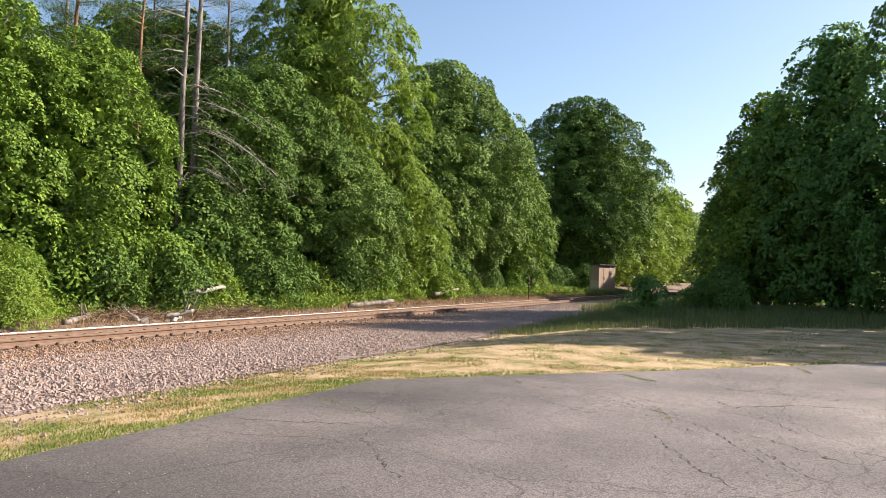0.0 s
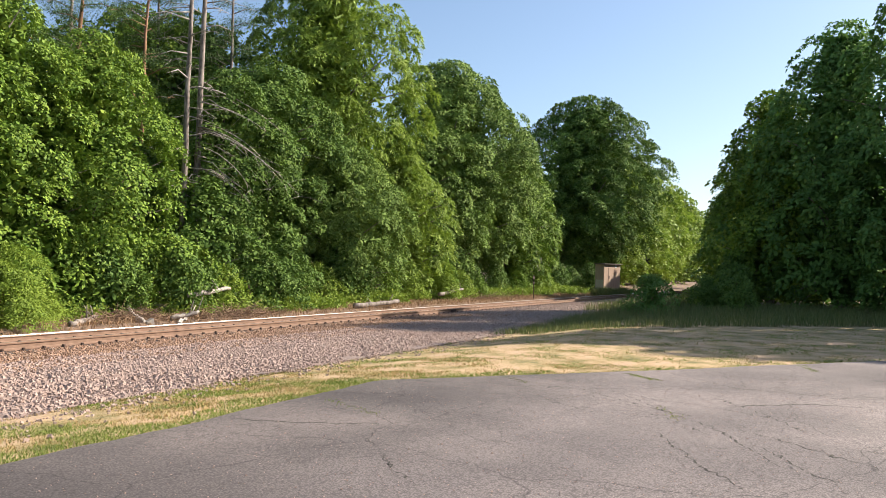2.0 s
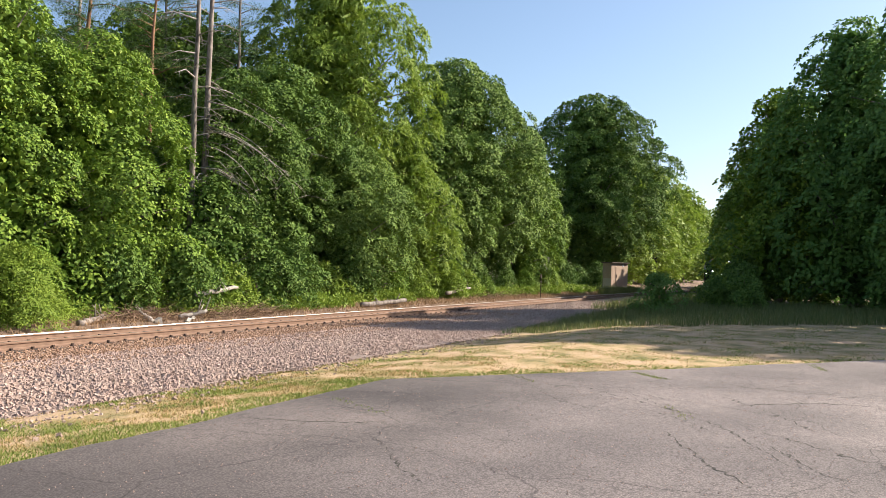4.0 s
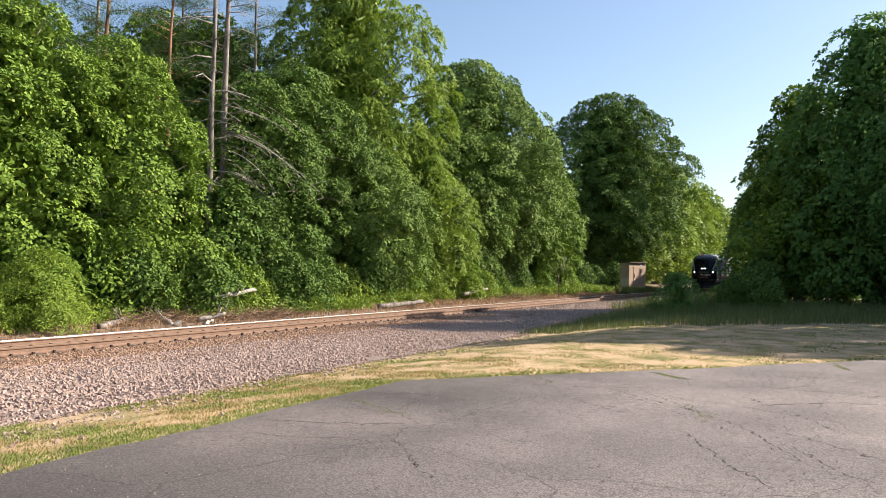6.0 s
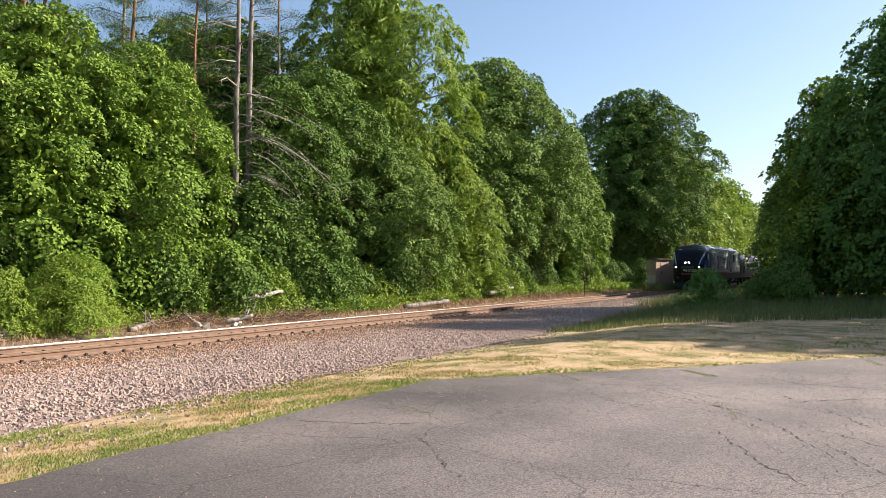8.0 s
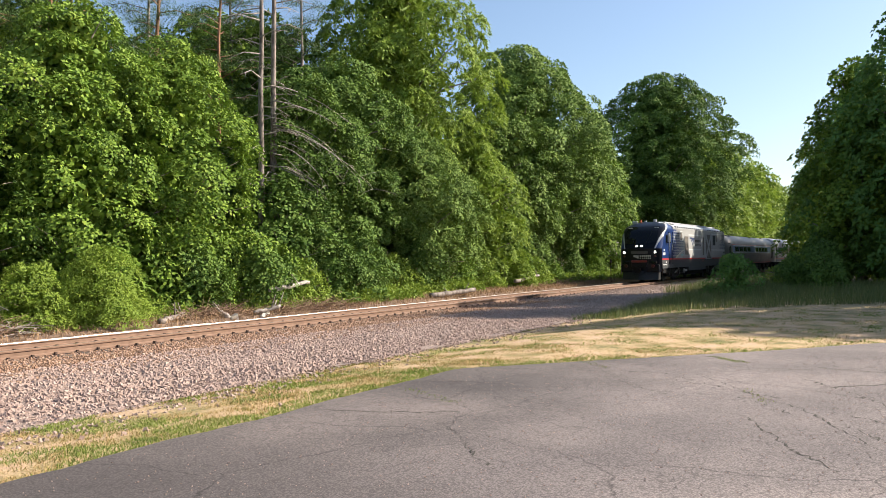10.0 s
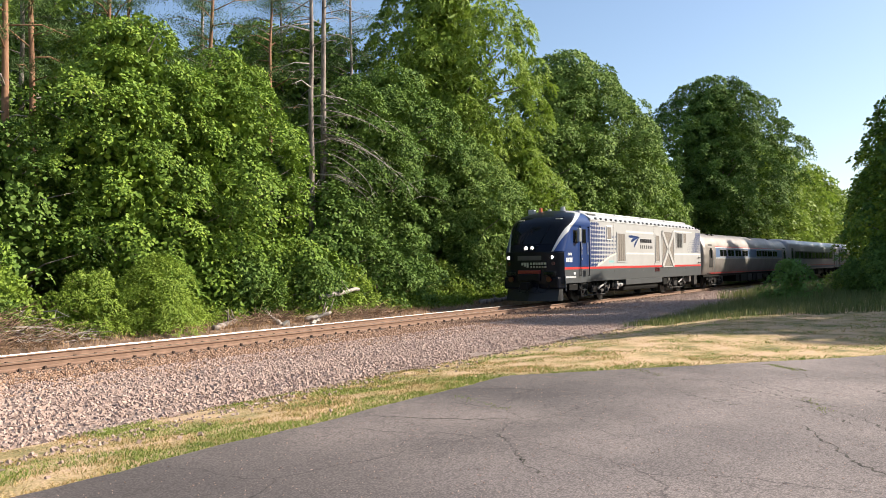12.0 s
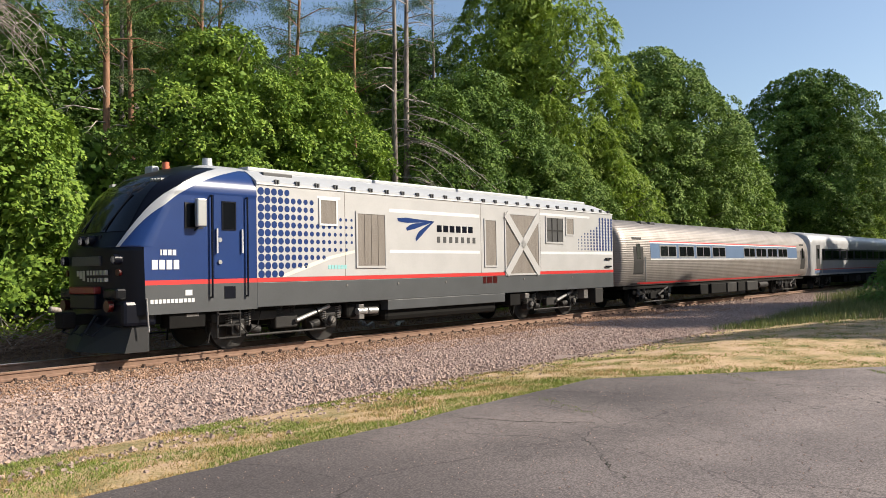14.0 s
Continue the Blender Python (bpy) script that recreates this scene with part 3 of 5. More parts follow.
M_STEELDUST = paint("dusty grey bogie steel", (0.028, 0.026, 0.025), 0.65, 0.1, 0.45, 0.3)
M_SPRING = paint("pale dusty steel", (0.16, 0.15, 0.14), 0.55, 0.3, 0.4)
M_WHEEL = paint("worn wheel steel", (0.045, 0.042, 0.04), 0.45, 0.3, 0.45, 0.3)
M_GRILLE = mat("tan mesh grille", [(0.3, (0.145, 0.125, 0.108)), (0.7, (0.22, 0.195, 0.17))], 2, 0.6, 0.2, 0.8, 70, bump_dist=0.01, stretch=(3, 1, 0.4))
M_GLASS = paint("dark tinted glass", (0.006, 0.007, 0.009), 0.08, 0, 0.1, 0.25)
M_DARKWIN = paint("dark louvre", (0.05, 0.05, 0.05), 0.5)
M_STEEL = paint("bright steel", (0.4, 0.4, 0.4), 0.35, 0.6)
M_HEAD = glow_mat("lit headlight", (1.0, 0.95, 0.85), 6.0)
M_HEAD2 = glow_mat("lit ditch light", (1.0, 0.95, 0.85), 4.0)
M_LENSRED = paint("dark red lens", (0.045, 0.003, 0.003), 0.3)
M_CREAM = paint("cream swoosh paint", (0.72, 0.68, 0.55), 0.45)
M_AMBER = paint("amber beacon", (0.5, 0.13, 0.06), 0.3)


def corrugated(name):
    """Fluted stainless steel: horizontal ribs as relief."""
    m = mat(name, [(0.3, (0.155, 0.138, 0.125)), (0.7, (0.265, 0.24, 0.222))], 1.2, 0.48, 0.5, 0, 20)
    n, l = m.node_tree.nodes, m.node_tree.links
    co = [k for k in n if k.type == "TEX_COORD"][0]
    wv = n.new("ShaderNodeTexWave")
    wv.bands_direction = "Z"
    wv.inputs["Scale"].default_value, wv.inputs["Distortion"].default_value = 4.2, 0.0
    bp = n.new("ShaderNodeBump")
    bp.inputs["Strength"].default_value, bp.inputs["Distance"].default_value = 0.35, 0.015
    l.new(co.outputs["Object"], wv.inputs["Vector"])
    l.new(wv.outputs["Fac"], bp.inputs["Height"])
    l.new(bp.outputs["Normal"], n["Principled BSDF"].inputs["Normal"])
    return m


M_FLUTE = corrugated("fluted stainless steel")
M_BAND = paint("blue grey window band", (0.095, 0.15, 0.25), 0.4)
M_CARWHITE = paint("dull silver car side", (0.40, 0.40, 0.41), 0.4, 0.3)


def plate(x0, x1, z0, z1, side, y, t=0.012, r=0.0):
    """A flat panel on a side of the car body at distance y from its middle."""
    if side < 0:
        return box(x0, x1, -y - t, -y + 0.01, z0, z1, r)
    return box(x0, x1, y - 0.01, y + t, z0, z1, r)


def ring_frame(x0, x1, z0, z1, side, y, w=0.05, t=0.03):
    bm = bmesh.new()
    a, b = (-y - t, -y + 0.005) if side < 0 else (y - 0.005, y + t)
    for q in ((x0 - w, x1 + w, z1, z1 + w), (x0 - w, x1 + w, z0 - w, z0), (x0 - w, x0, z0, z1), (x1, x1 + w, z0, z1)):
        add_box(bm, q[0], q[1], a, b, q[2], q[3])
    return bm


def loft(xs, sections):
    """Sections: for each x a list of (y, z); joins them to a skin with closed ends."""
    verts, faces = [], []
    n = len(sections[0])
    for x, s in zip(xs, sections):
        verts += [(x, y, z) for y, z in s]
    for i in range(len(xs) - 1):
        for j in range(n - 1):
            faces.append((i * n + j, i * n + j + 1, (i + 1) * n + j + 1, (i + 1) * n + j))
    faces.append(tuple(range(n))[::-1])
    faces.append(tuple((len(xs) - 1) * n + j for j in range(n)))
    return verts, faces


def wheelset(parent, x, r, base_label="worn steel wheelset"):
    ax = part("axle", cyl((x, -0.9, r), (x, 0.9, r), 0.09), M_STEELDUST, parent, base_label)
    for s in (-1, 1):
        bm = cyl((x, s * 0.70, r), (x, s * 0.83, r), r, None, 32)
        add_cyl(bm, (x, s * 0.66, r), (x, s * 0.70, r), r + 0.025, None, 32)
        add_cyl(bm, (x, s * 0.83, r), (x, s * 0.845, r), r * 0.62, r * 0.5, 24)
        part("wheel", bm, M_WHEEL, ax)


def coil(x, y, z, h, r, turns, m):
    """An upright coil spring, one wound bar."""
    verts, faces = [], []
    n = turns * 8
    pts = [(x + r * math.cos(k * math.pi / 4), y + r * math.sin(k * math.pi / 4), z + h * k / n) for k in range(n + 1)]
    tube(verts, faces, pts, [0.018] * (n + 1), 4)
    return mesh_from("spring", verts, faces, m)


def bogie(car, x, base, r, side_y=1.06, passenger=False):
    b = part("bogie", box(x - base / 2 - 0.75, x + base / 2 + 0.75, -0.55, 0.55, r - 0.05, r + 0.28, 0.05), M_UNDER, car, "dusty black bogie with coil springs")
    for dx in (-base / 2, base / 2):
        wheelset(b, x + dx, r)
    for s in (-1, 1):
        y = s * side_y
        bm = bmesh.new()
        add_box(bm, x - base / 2 - 0.7, x + base / 2 + 0.7, y - 0.07, y + 0.07, r + 0.12, r + 0.34, 0.03)
        for dx in (-base / 2, base / 2):
            add_box(bm, x + dx - 0.19, x + dx + 0.19, y - 0.12, y + 0.12, r - 0.2, r + 0.2, 0.04)
            add_cyl(bm, (x + dx, y + s * 0.1, r), (x + dx, y + s * 0.19, r), 0.13, 0.11, 16)
        add_box(bm, x - 0.35, x + 0.35, y - 0.1, y + 0.1, r - 0.12, r + 0.2, 0.04)
        part("side_frame", bm, M_STEELDUST if not passenger else M_UNDER, b)
        for dx in (-base / 2 + 0.42, base / 2 - 0.42, -0.2, 0.2):
            mesh_part("spring", coil(x + dx, y + s * 0.04, r + 0.22, 0.25, 0.085, 5, M_STEELDUST), b)
        part("damper", cyl((x + 0.25, y + s * 0.16, r + 0.05), (x + base / 2 - 0.1, y + s * 0.16, r + 0.36), 0.055), M_STEEL if not passenger else M_STEELDUST, b, "pale diagonal damper")
        for dx in (-base / 2, base / 2):
            for ex in (-0.26, 0.26):
                mesh_part("spring", coil(x + dx + ex, y + s * 0.1, r + 0.02, 0.33, 0.07, 6, M_SPRING), b, "grey coil spring")
            part("axle_cap", cyl((x + dx, y + s * 0.17, r), (x + dx, y + s * 0.22, r), 0.10, 0.08, 16), M_SPRING, b, "round grey axle cap")
            part("brake_cylinder", cyl((x + dx * 0.55, y + s * 0.02, r - 0.12), (x + dx * 0.75, y + s * 0.02, r - 0.05), 0.10, None, 14), M_STEELDUST, b)
            v, f = [], []
            tube(v, f, [(x + dx * 0.6, y + s * 0.2, r + 0.34), (x + dx * 0.7, y + s * 0.26, r + 0.0), (x + dx * 0.9, y + s * 0.25, r - 0.16), (x + dx * 1.05, y + s * 0.2, r + 0.1)], [0.016] * 4, 6)
            mesh_part("hose", mesh_from("hose", v, f, M_UNDER), b)
        part("tie_rod", cyl((x - base / 2 + 0.2, y + s * 0.12, r - 0.22), (x + base / 2 - 0.2, y + s * 0.12, r - 0.22), 0.03, None, 8), M_STEELDUST, b)
        part("sand_pipe", cyl((x - base / 2 - 0.62, y * 0.8, r - 0.35), (x - base / 2 - 0.5, y * 0.9, r + 0.4), 0.025, None, 8), M_STEELDUST, b)
    return b


def coupler(car, x, d, z=0.86):
    bm = box(min(x, x + d * 0.55), max(x, x + d * 0.55), -0.11, 0.11, z - 0.11, z + 0.11, 0.03)
    add_box(bm, x + d * 0.4, x + d * 0.7, -0.19, 0.19, z - 0.17, z + 0.17, 0.05)
    part("coupler", bm, M_UNDER, car, "black knuckle coupler")


def bars(parent, x, z, widths, h, y, m, name="lettering", gap=0.035, label=""):
    """A line of plain bars in place of lettering, on the side that faces -y."""
    bm = bmesh.new()
    for w in widths:
        add_box(bm, x, x + w, -y - 0.008, -y + 0.004, z, z + h)
        x += w + gap
    return tagged(part(name, bm, m, parent, label), kind="stuff")


def lamp(car, name, x, y, z, r, m, label):
    """A glowing lens that lies deep in a black tube facing forward."""
    lens = part(name, cyl((x + 0.03, y, z), (x - 0.02, y, z), r, None, 24), m, car, label)
    rv, rf = [], []
    for a in range(24):
        c, d = math.cos(a * math.pi / 12), math.sin(a * math.pi / 12)
        for k, dx in ((1.05, 0.0), (1.05, -0.13), (1.25, -0.13), (1.25, 0.03)):
            rv.append((x + dx, y + r * k * c, z + r * k * d))
    for a in range(24):
        for e in range(3):
            rf.append((a * 4 + e, a * 4 + e + 1, (a + 1) % 24 * 4 + e + 1, (a + 1) % 24 * 4 + e))
    mesh_part("bezel", mesh_from("bezel", rv, rf, M_BLACK), lens, "black lamp bezel")


def cab_shell(car):
    """Nose and cab: rounded front, raked windscreen, tapering roof; black face, white sweep, blue flank."""
    levels = [0.95, 1.2, 1.4, 1.57, 1.67] + [1.75 + 0.09 * k for k in range(7)] + [2.37] + [2.38 + 0.04 * k for k in range(50)]
    X1 = 2.86

    def front(z):
        if z < 2.38:
            return -0.52 + 0.03 * (2.38 - z)
        u = (z - 2.38) / 1.97
        return -0.52 + 1.05 * u + 1.25 * u ** 6

    def half(z):
        if z < 3.55:
            return 1.49
        u = min(1, (z - 3.55) / 0.8)
        return 1.49 * math.sqrt(max(0.0, 1 - (u * 0.93) ** 2.6)) + 0.02

    def surf(y, z):
        q = min(1.0, abs(y) / half(z))
        return front(z) + 0.5 * (0.42 * q ** 2 + 0.58 * q ** 7)

    def sweep(z):
        """Edges of the white sweep, along the wall from the nose corner: minus is on the face, plus on the flank."""
        if z < 2.375:
            return 0.0, -0.012
        u = (z - 2.38) / 1.97
        return -0.36 + 0.62 * u + 0.85 * u ** 3, -0.45 + 0.52 * u + 0.30 * u ** 3

    SEG = (12, 6, 3, 2, 18)                           # flank, corner, sweep, corner, half of the face
    cols = 2 * sum(SEG)
    n = cols + 1
    verts, faces, idx = [], [], []
    for z in levels:
        w, xc = half(z), front(z) + 0.5
        far = max(0.06, X1 - xc)
        outer, inner = (min(e, far - k) for e, k in zip(sweep(z), (0.03, 0.04)))
        inner = max(inner, -0.9 * w)
        outer = max(outer, inner + 0.004)
        marks = [far, max(outer + 0.01, 0.0), outer, inner, min(inner - 0.01, -0.01), -w]
        row = []
        for g, (a, b) in enumerate(zip(marks, marks[1:])):
            for k in range(SEG[g]):
                e = a + (b - a) * ((k / SEG[g]) ** 1.25 if g == 4 else k / SEG[g])
                row.append((xc + e, w) if e >= 0 else (surf(w + e, z), w + e))
        row += [(front(z), 0.0)] + [(x, -y) for x, y in reversed(row)]
        verts += [(min(x, X1), -y, z) for x, y in row]
    e1, e2, e3 = SEG[0] + SEG[1], SEG[0] + SEG[1] + SEG[2], SEG[0] + SEG[1] + SEG[2] + SEG[3]
    for i in range(len(levels) - 1):
        for j in range(cols):
            f = (i * n + j, i * n + j + 1, (i + 1) * n + j + 1, (i + 1) * n + j)
            z = (levels[i] + levels[i + 1]) / 2
            k = min(j, cols - 1 - j)                   # column counted from the rear of either flank
            if z < 1.57:
                m = 3 if k < e1 else 0
            elif z < 1.67:
                m = 4 if k < e1 else 0
            elif z > 4.2:
                m = 2 if k < e3 + 4 else 0
            elif k < e1:
                m = 1
            else:
                m = 2 if z > 2.38 and k < e2 else 0
            faces.append(f)
            idx.append(m)
    faces.append(tuple((len(levels) - 1) * n + k for k in range(n)))
    idx.append(2)
    ob = mesh_part("cab", mesh_from("cab", verts, faces, [M_BLACK, M_BLUE, M_ROOF, M_GREY, M_RED], idx, True), car, "blue cab with black nose and white sweep")
    return ob, front, surf


def build_loco():
    car = thing("locomotive", "blue, silver and dark grey diesel passenger locomotive with red stripe", "locomotive", pose(9, 17, RAIL_Z))
    cab, front, surf = cab_shell(car)
    X1, X2 = 2.86, 20.45
    # body: lower skirt, side panels, roof
    part("skirt", box(X1, X2, -1.49, 1.49, 0.98, 1.57, 0.015), M_GREY, car, "dark grey lower skirt")
    part("stripe", box(X1, X2, -1.497, 1.497, 1.57, 1.67), M_RED, car, "red waist stripe")
    part("body_side", box(X1, X2, -1.49, 1.49, 1.67, 3.90, 0.01), M_SILVER, car, "silver grey side panels")
    sec = [(-1.50, 3.90), (-1.50, 3.96), (-1.36, 4.06), (-1.08, 4.22), (-0.7, 4.32), (0, 4.36), (0.7, 4.32), (1.08, 4.22), (1.36, 4.06), (1.50, 3.96), (1.50, 3.90)]
    v, f = loft([X1, 3.0, X2 - 0.9, X2 - 0.35, X2], [sec, sec, sec, [(y * 0.985, 3.90 + (z - 3.9) * 0.8) for y, z in sec], [(y * 0.96, 3.90 + (z - 3.9) * 0.42) for y, z in sec]])
    roof = mesh_part("roof", mesh_from("roof", v, f, M_ROOF), car, "pale grey roof with raised hatches")
    for x0, x1 in ((3.1, 7.4), (7.5, 11.2), (11.3, 15.2), (15.3, 19.4)):
        part("hatch", box(x0, x1, -0.85, 0.85, 4.26, 4.385, 0.03), M_ROOF, roof)
    part("roof_vent", box(3.3, 4.2, -1.2, -0.85, 4.12, 4.24, 0.02), M_DARKWIN, roof, "dark roof vent")
    for k in range(27):
        x = 3.45 + k * 0.64
        bm = box(x - 0.05, x - 0.01, -1.535, -1.46, 3.93, 4.03)
        add_box(bm, x + 0.03, x + 0.07, -1.535, -1.46, 3.93, 4.03)
        part("lifting_lug", bm, M_DARKWIN, roof)
    part("gutter", box(X1, X2, -1.515, -1.485, 3.885, 3.915), M_WHITE, car)
    # white accent lines and grilles, near side and far side
    for s in (-1, 1):
        y = 1.49
        for x0, x1, z0, z1 in ((7.4, 11.55, 3.42, 3.52), (7.4, 11.55, 2.28, 2.37), (15.1, 20.4, 2.28, 2.37), (4.75, 5.55, 3.66, 3.72), (15.1, 18.6, 3.66, 3.74)):
            part("accent_line", plate(x0, x1, z0, z1, s, y, 0.004), M_WHITE, car)
        g = part("grille", plate(6.15, 7.2, 1.93, 3.33, s, y, 0.015), M_GRILLE, car, "tan mesh air intake grille")
        part("grille_frame", ring_frame(6.15, 7.2, 1.93, 3.33, s, y, 0.06), M_SILVER, g)
        for x in (6.42, 6.68, 6.94):
            part("grille_rib", plate(x - 0.012, x + 0.012, 1.93, 3.33, s, y + 0.012, 0.012), M_GRILLE, g)
        g = part("grille", plate(4.85, 5.38, 3.02, 3.62, s, y, 0.015), M_GRILLE, car, "small tan air intake")
        part("grille_frame", ring_frame(4.85, 5.38, 3.02, 3.62, s, y, 0.05), M_WHITE, g)
        g = part("grille", plate(11.85, 12.42, 1.9, 3.36, s, y, 0.015, 0.0), M_GRILLE, car, "tall tan radiator panel")
        part("grille_frame", ring_frame(11.85, 12.42, 1.9, 3.36, s, y, 0.06), M_SILVER, g)
        g = part("grille", plate(12.98, 14.95, 1.62, 3.6, s, y, 0.015), M_GRILLE, car, "tan radiator grille behind an X brace")
        part("grille_frame", ring_frame(12.98, 14.95, 1.62, 3.6, s, y, 0.06), M_SILVER, g)
        bm = bmesh.new()
        for a, b in (((12.98, 1.62), (14.95, 3.6)), ((12.98, 3.6), (14.95, 1.62))):
            p, q = Vector((a[0], s * (y + 0.03), a[1])), Vector((b[0], s * (y + 0.03), b[1]))
            m = Matrix.Translation((p + q) / 2) @ (q - p).to_track_quat("X", "Y").to_matrix().to_4x4() @ Matrix.Diagonal(((q - p).length, 0.27, 0.04, 1))
            bmesh.ops.create_cube(bm, size=1, matrix=m)
        part("x_brace", bm, M_SILVER, g, "silver X-shaped brace")
        g = part("louvre", plate(15.5, 16.6, 2.72, 3.58, s, y, 0.012), M_DARKWIN, car, "dark louvred window")
        part("louvre_frame", ring_frame(15.5, 16.6, 2.72, 3.58, s, y, 0.06), M_SILVER, g)
        for x in (15.87, 16.23):
            part("louvre_bar", plate(x - 0.02, x + 0.02, 2.72, 3.58, s, y + 0.01, 0.02), M_STEELDUST, g)
        part("louvre_bar", plate(15.5, 16.6, 3.11, 3.15, s, y + 0.01, 0.02), M_STEELDUST, g)
        g = part("grille", plate(16.85, 17.35, 3.02, 3.6, s, y, 0.015), M_GRILLE, car, "small tan air intake")
        part("grille_frame", ring_frame(16.85, 17.35, 3.02, 3.6, s, y, 0.05), M_SILVER, g)
        # halftone of blue dots fading away from the cab and from the rear end
        bm = bmesh.new()
        for i in range(16):
            for j in range(11):
                x, z = 2.99 + i * 0.197, 1.76 + j * 0.197
                top = 3.84 - 0.045 * max(0, i - 2)
                low = 1.72 + max(0.0, (x - 3.6)) * 0.29
                if z > top or z < low or (4.76 < x < 5.48 and z > 2.96) or (x > 5.4 and z > 3.3):
                    continue
                r = 0.094 - 0.0036 * i
                if r > 0.02:
                    add_cyl(bm, (x, s * (y - 0.005), z), (x, s * (y + 0.004), z), r, None, 14)
        tagged(part("halftone", bm, M_BLUE, car, "blue halftone dots"), kind="stuff")
        bm = bmesh.new()
        for i in range(12):
            for j in range(11):
                x, z = 17.75 + i * 0.235, 2.48 + j * 0.118
                if z > 2.95 + 0.07 * i + (0.35 if i > 6 else 0):
                    continue
                r = 0.03 + 0.0055 * i
                add_cyl(bm, (x, s * (y - 0.005), z), (x, s * (y + 0.004), z), min(0.068, r * 0.95), None, 12)
        tagged(part("halftone", bm, M_BLUE, car, "blue halftone dots"), kind="stuff")
        # cream sweep below the dots
        bm = bmesh.new()
        pts = [(3.45, 1.68), (4.2, 1.93), (5.2, 2.2), (6.05, 2.35), (6.05, 2.28), (5.2, 2.12), (4.3, 1.85), (3.7, 1.68)]
        fc = bm.faces.new([bm.verts.new((a, s * (y + 0.004), b)) for a, b in pts])
        part("sweep", bm, M_CREAM, car, "cream painted sweep")
        # cab door, windows, handrails
        d = part("cab_door", plate(1.68, 2.48, 1.69, 3.62, s, y, 0.012, 0.0), M_BLUE, car, "blue cab door")
        part("door_window", plate(1.92, 2.24, 2.80, 3.40, s, y + 0.01, 0.012), M_GLASS, d, "dark door window")
        part("door_window_frame", ring_frame(1.92, 2.24, 2.80, 3.40, s, y + 0.01, 0.03, 0.02), M_BLACK, d)
        for x in (1.60, 2.56):
            bm = cyl((x, s * (y + 0.06), 1.25), (x, s * (y + 0.06), 3.55), 0.022, None, 10)
            for z in (1.27, 3.53):
                add_cyl(bm, (x, s * y, z), (x, s * (y + 0.06), z), 0.02, None, 8)
            part("handrail", bm, M_BLACK, car, "dark vertical grab rail")
        for x in (1.74, 2.42):
            part("door_grip", cyl((x, s * (y + 0.05), 2.25), (x, s * (y + 0.05), 2.8), 0.022, None, 8), M_WHITE, d, "white door grip")
        for z in (2.05, 2.55):
            part("door_latch", cyl((1.82, s * (y + 0.02), z), (1.82, s * (y + 0.05), z), 0.05), M_STEEL, d)
        w = part("side_window", plate(0.98, 1.36, 2.82, 3.32, s, y, 0.012), M_GLASS, car, "dark cab side window")
        part("side_window_frame", ring_frame(0.98, 1.36, 2.82, 3.32, s, y, 0.035, 0.02), M_STEELDUST, w)
        bm = box(1.12, 1.36, min(s * (y + 0.10), s * (y + 0.24)), max(s * (y + 0.10), s * (y + 0.24)), 2.82, 3.44, 0.03)
        mi = part("mirror", bm, M_STEEL, car, "large silver rear-view mirror")
        part("mirror_arm", cyl((1.2, s * y, 2.75), (1.2, s * (y + 0.18), 2.85), 0.02, None, 8), M_BLACK, mi)
        # step well and ladder
        # flat black plate paints the shaded depth of the step well
        part("step_recess_shade", plate(1.95, 2.25, 1.22, 1.50, s, y, 0.006), M_BLACK, car)
        bm = bmesh.new()
        for x in (1.78, 2.38):
            add_cyl(bm, (x, s * 1.45, 0.32), (x, s * 1.47, 1.0), 0.022, None, 8)
        for z in (0.34, 0.62, 0.88):
            add_box(bm, 1.78, 2.38, s * 1.46 - 0.06, s * 1.46 + 0.06, z - 0.015, z + 0.015)
        part("ladder", bm, M_STEELDUST, car, "grey entrance steps")
        part("grab_iron", cyl((0.08, s * 1.5, 0.6), (0.02, s * 1.52, 1.3), 0.018, None, 8), M_STEEL, car)
        part("marker_plate", plate(0.95, 1.12, 1.33, 1.45, s, y, 0.006), M_WHITE, car)
        # ditch light and round red lamp at the nose corner
        lamp(car, "ditch_light", surf(1.1, 2.12), s * 1.1, 2.12, 0.085, M_HEAD2, "lit round ditch light")
        part("marker_light", cyl((surf(1.1, 1.85) + 0.03, s * 1.10, 1.85), (surf(1.1, 1.85) - 0.04, s * 1.11, 1.85), 0.075, None, 20), M_LENSRED, car, "round red marker lamp")
        part("rear_grab_iron", plate(19.75, 20.2, 1.78, 1.84, s, y + 0.04, 0.03), M_BLACK, car)
        part("rear_grab_iron", plate(19.75, 20.2, 2.08, 2.14, s, y + 0.04, 0.03), M_BLACK, car)
    # number and lettering as plain bars; emblem as plain shapes (near side)
    bars(car, 0.16, 1.90, (0.13, 0.13, 0.13, 0.13), 0.20, 1.49, M_WHITE, "numbering", 0.04, "white number bars")
    bars(car, 0.36, 2.20, (0.03, 0.09, 0.08, 0.08), 0.12, 1.49, M_WHITE, "lettering", 0.03, "white mark bars")
    bars(car, 0.12, 1.18, (0.07,) * 7 + (0.10, 0.07, 0.07, 0.07), 0.085, 1.49, M_WHITE, "lettering", 0.025, "white mark bars")
    bars(car, 9.45, 2.92, (0.22,) * 6, 0.20, 1.49, M_BLACK, "lettering", 0.085, "dark name bars")
    bars(car, 9.45, 2.60, (0.14,) * 7, 0.18, 1.49, M_DARKWIN, "lettering", 0.15, "grey name bars")
    bars(car, 5.1, 1.86, (0.09,) * 6, 0.10, 1.49, paint("pale teal paint", (0.25, 0.5, 0.5)), "lettering", 0.02, "pale teal name bars")
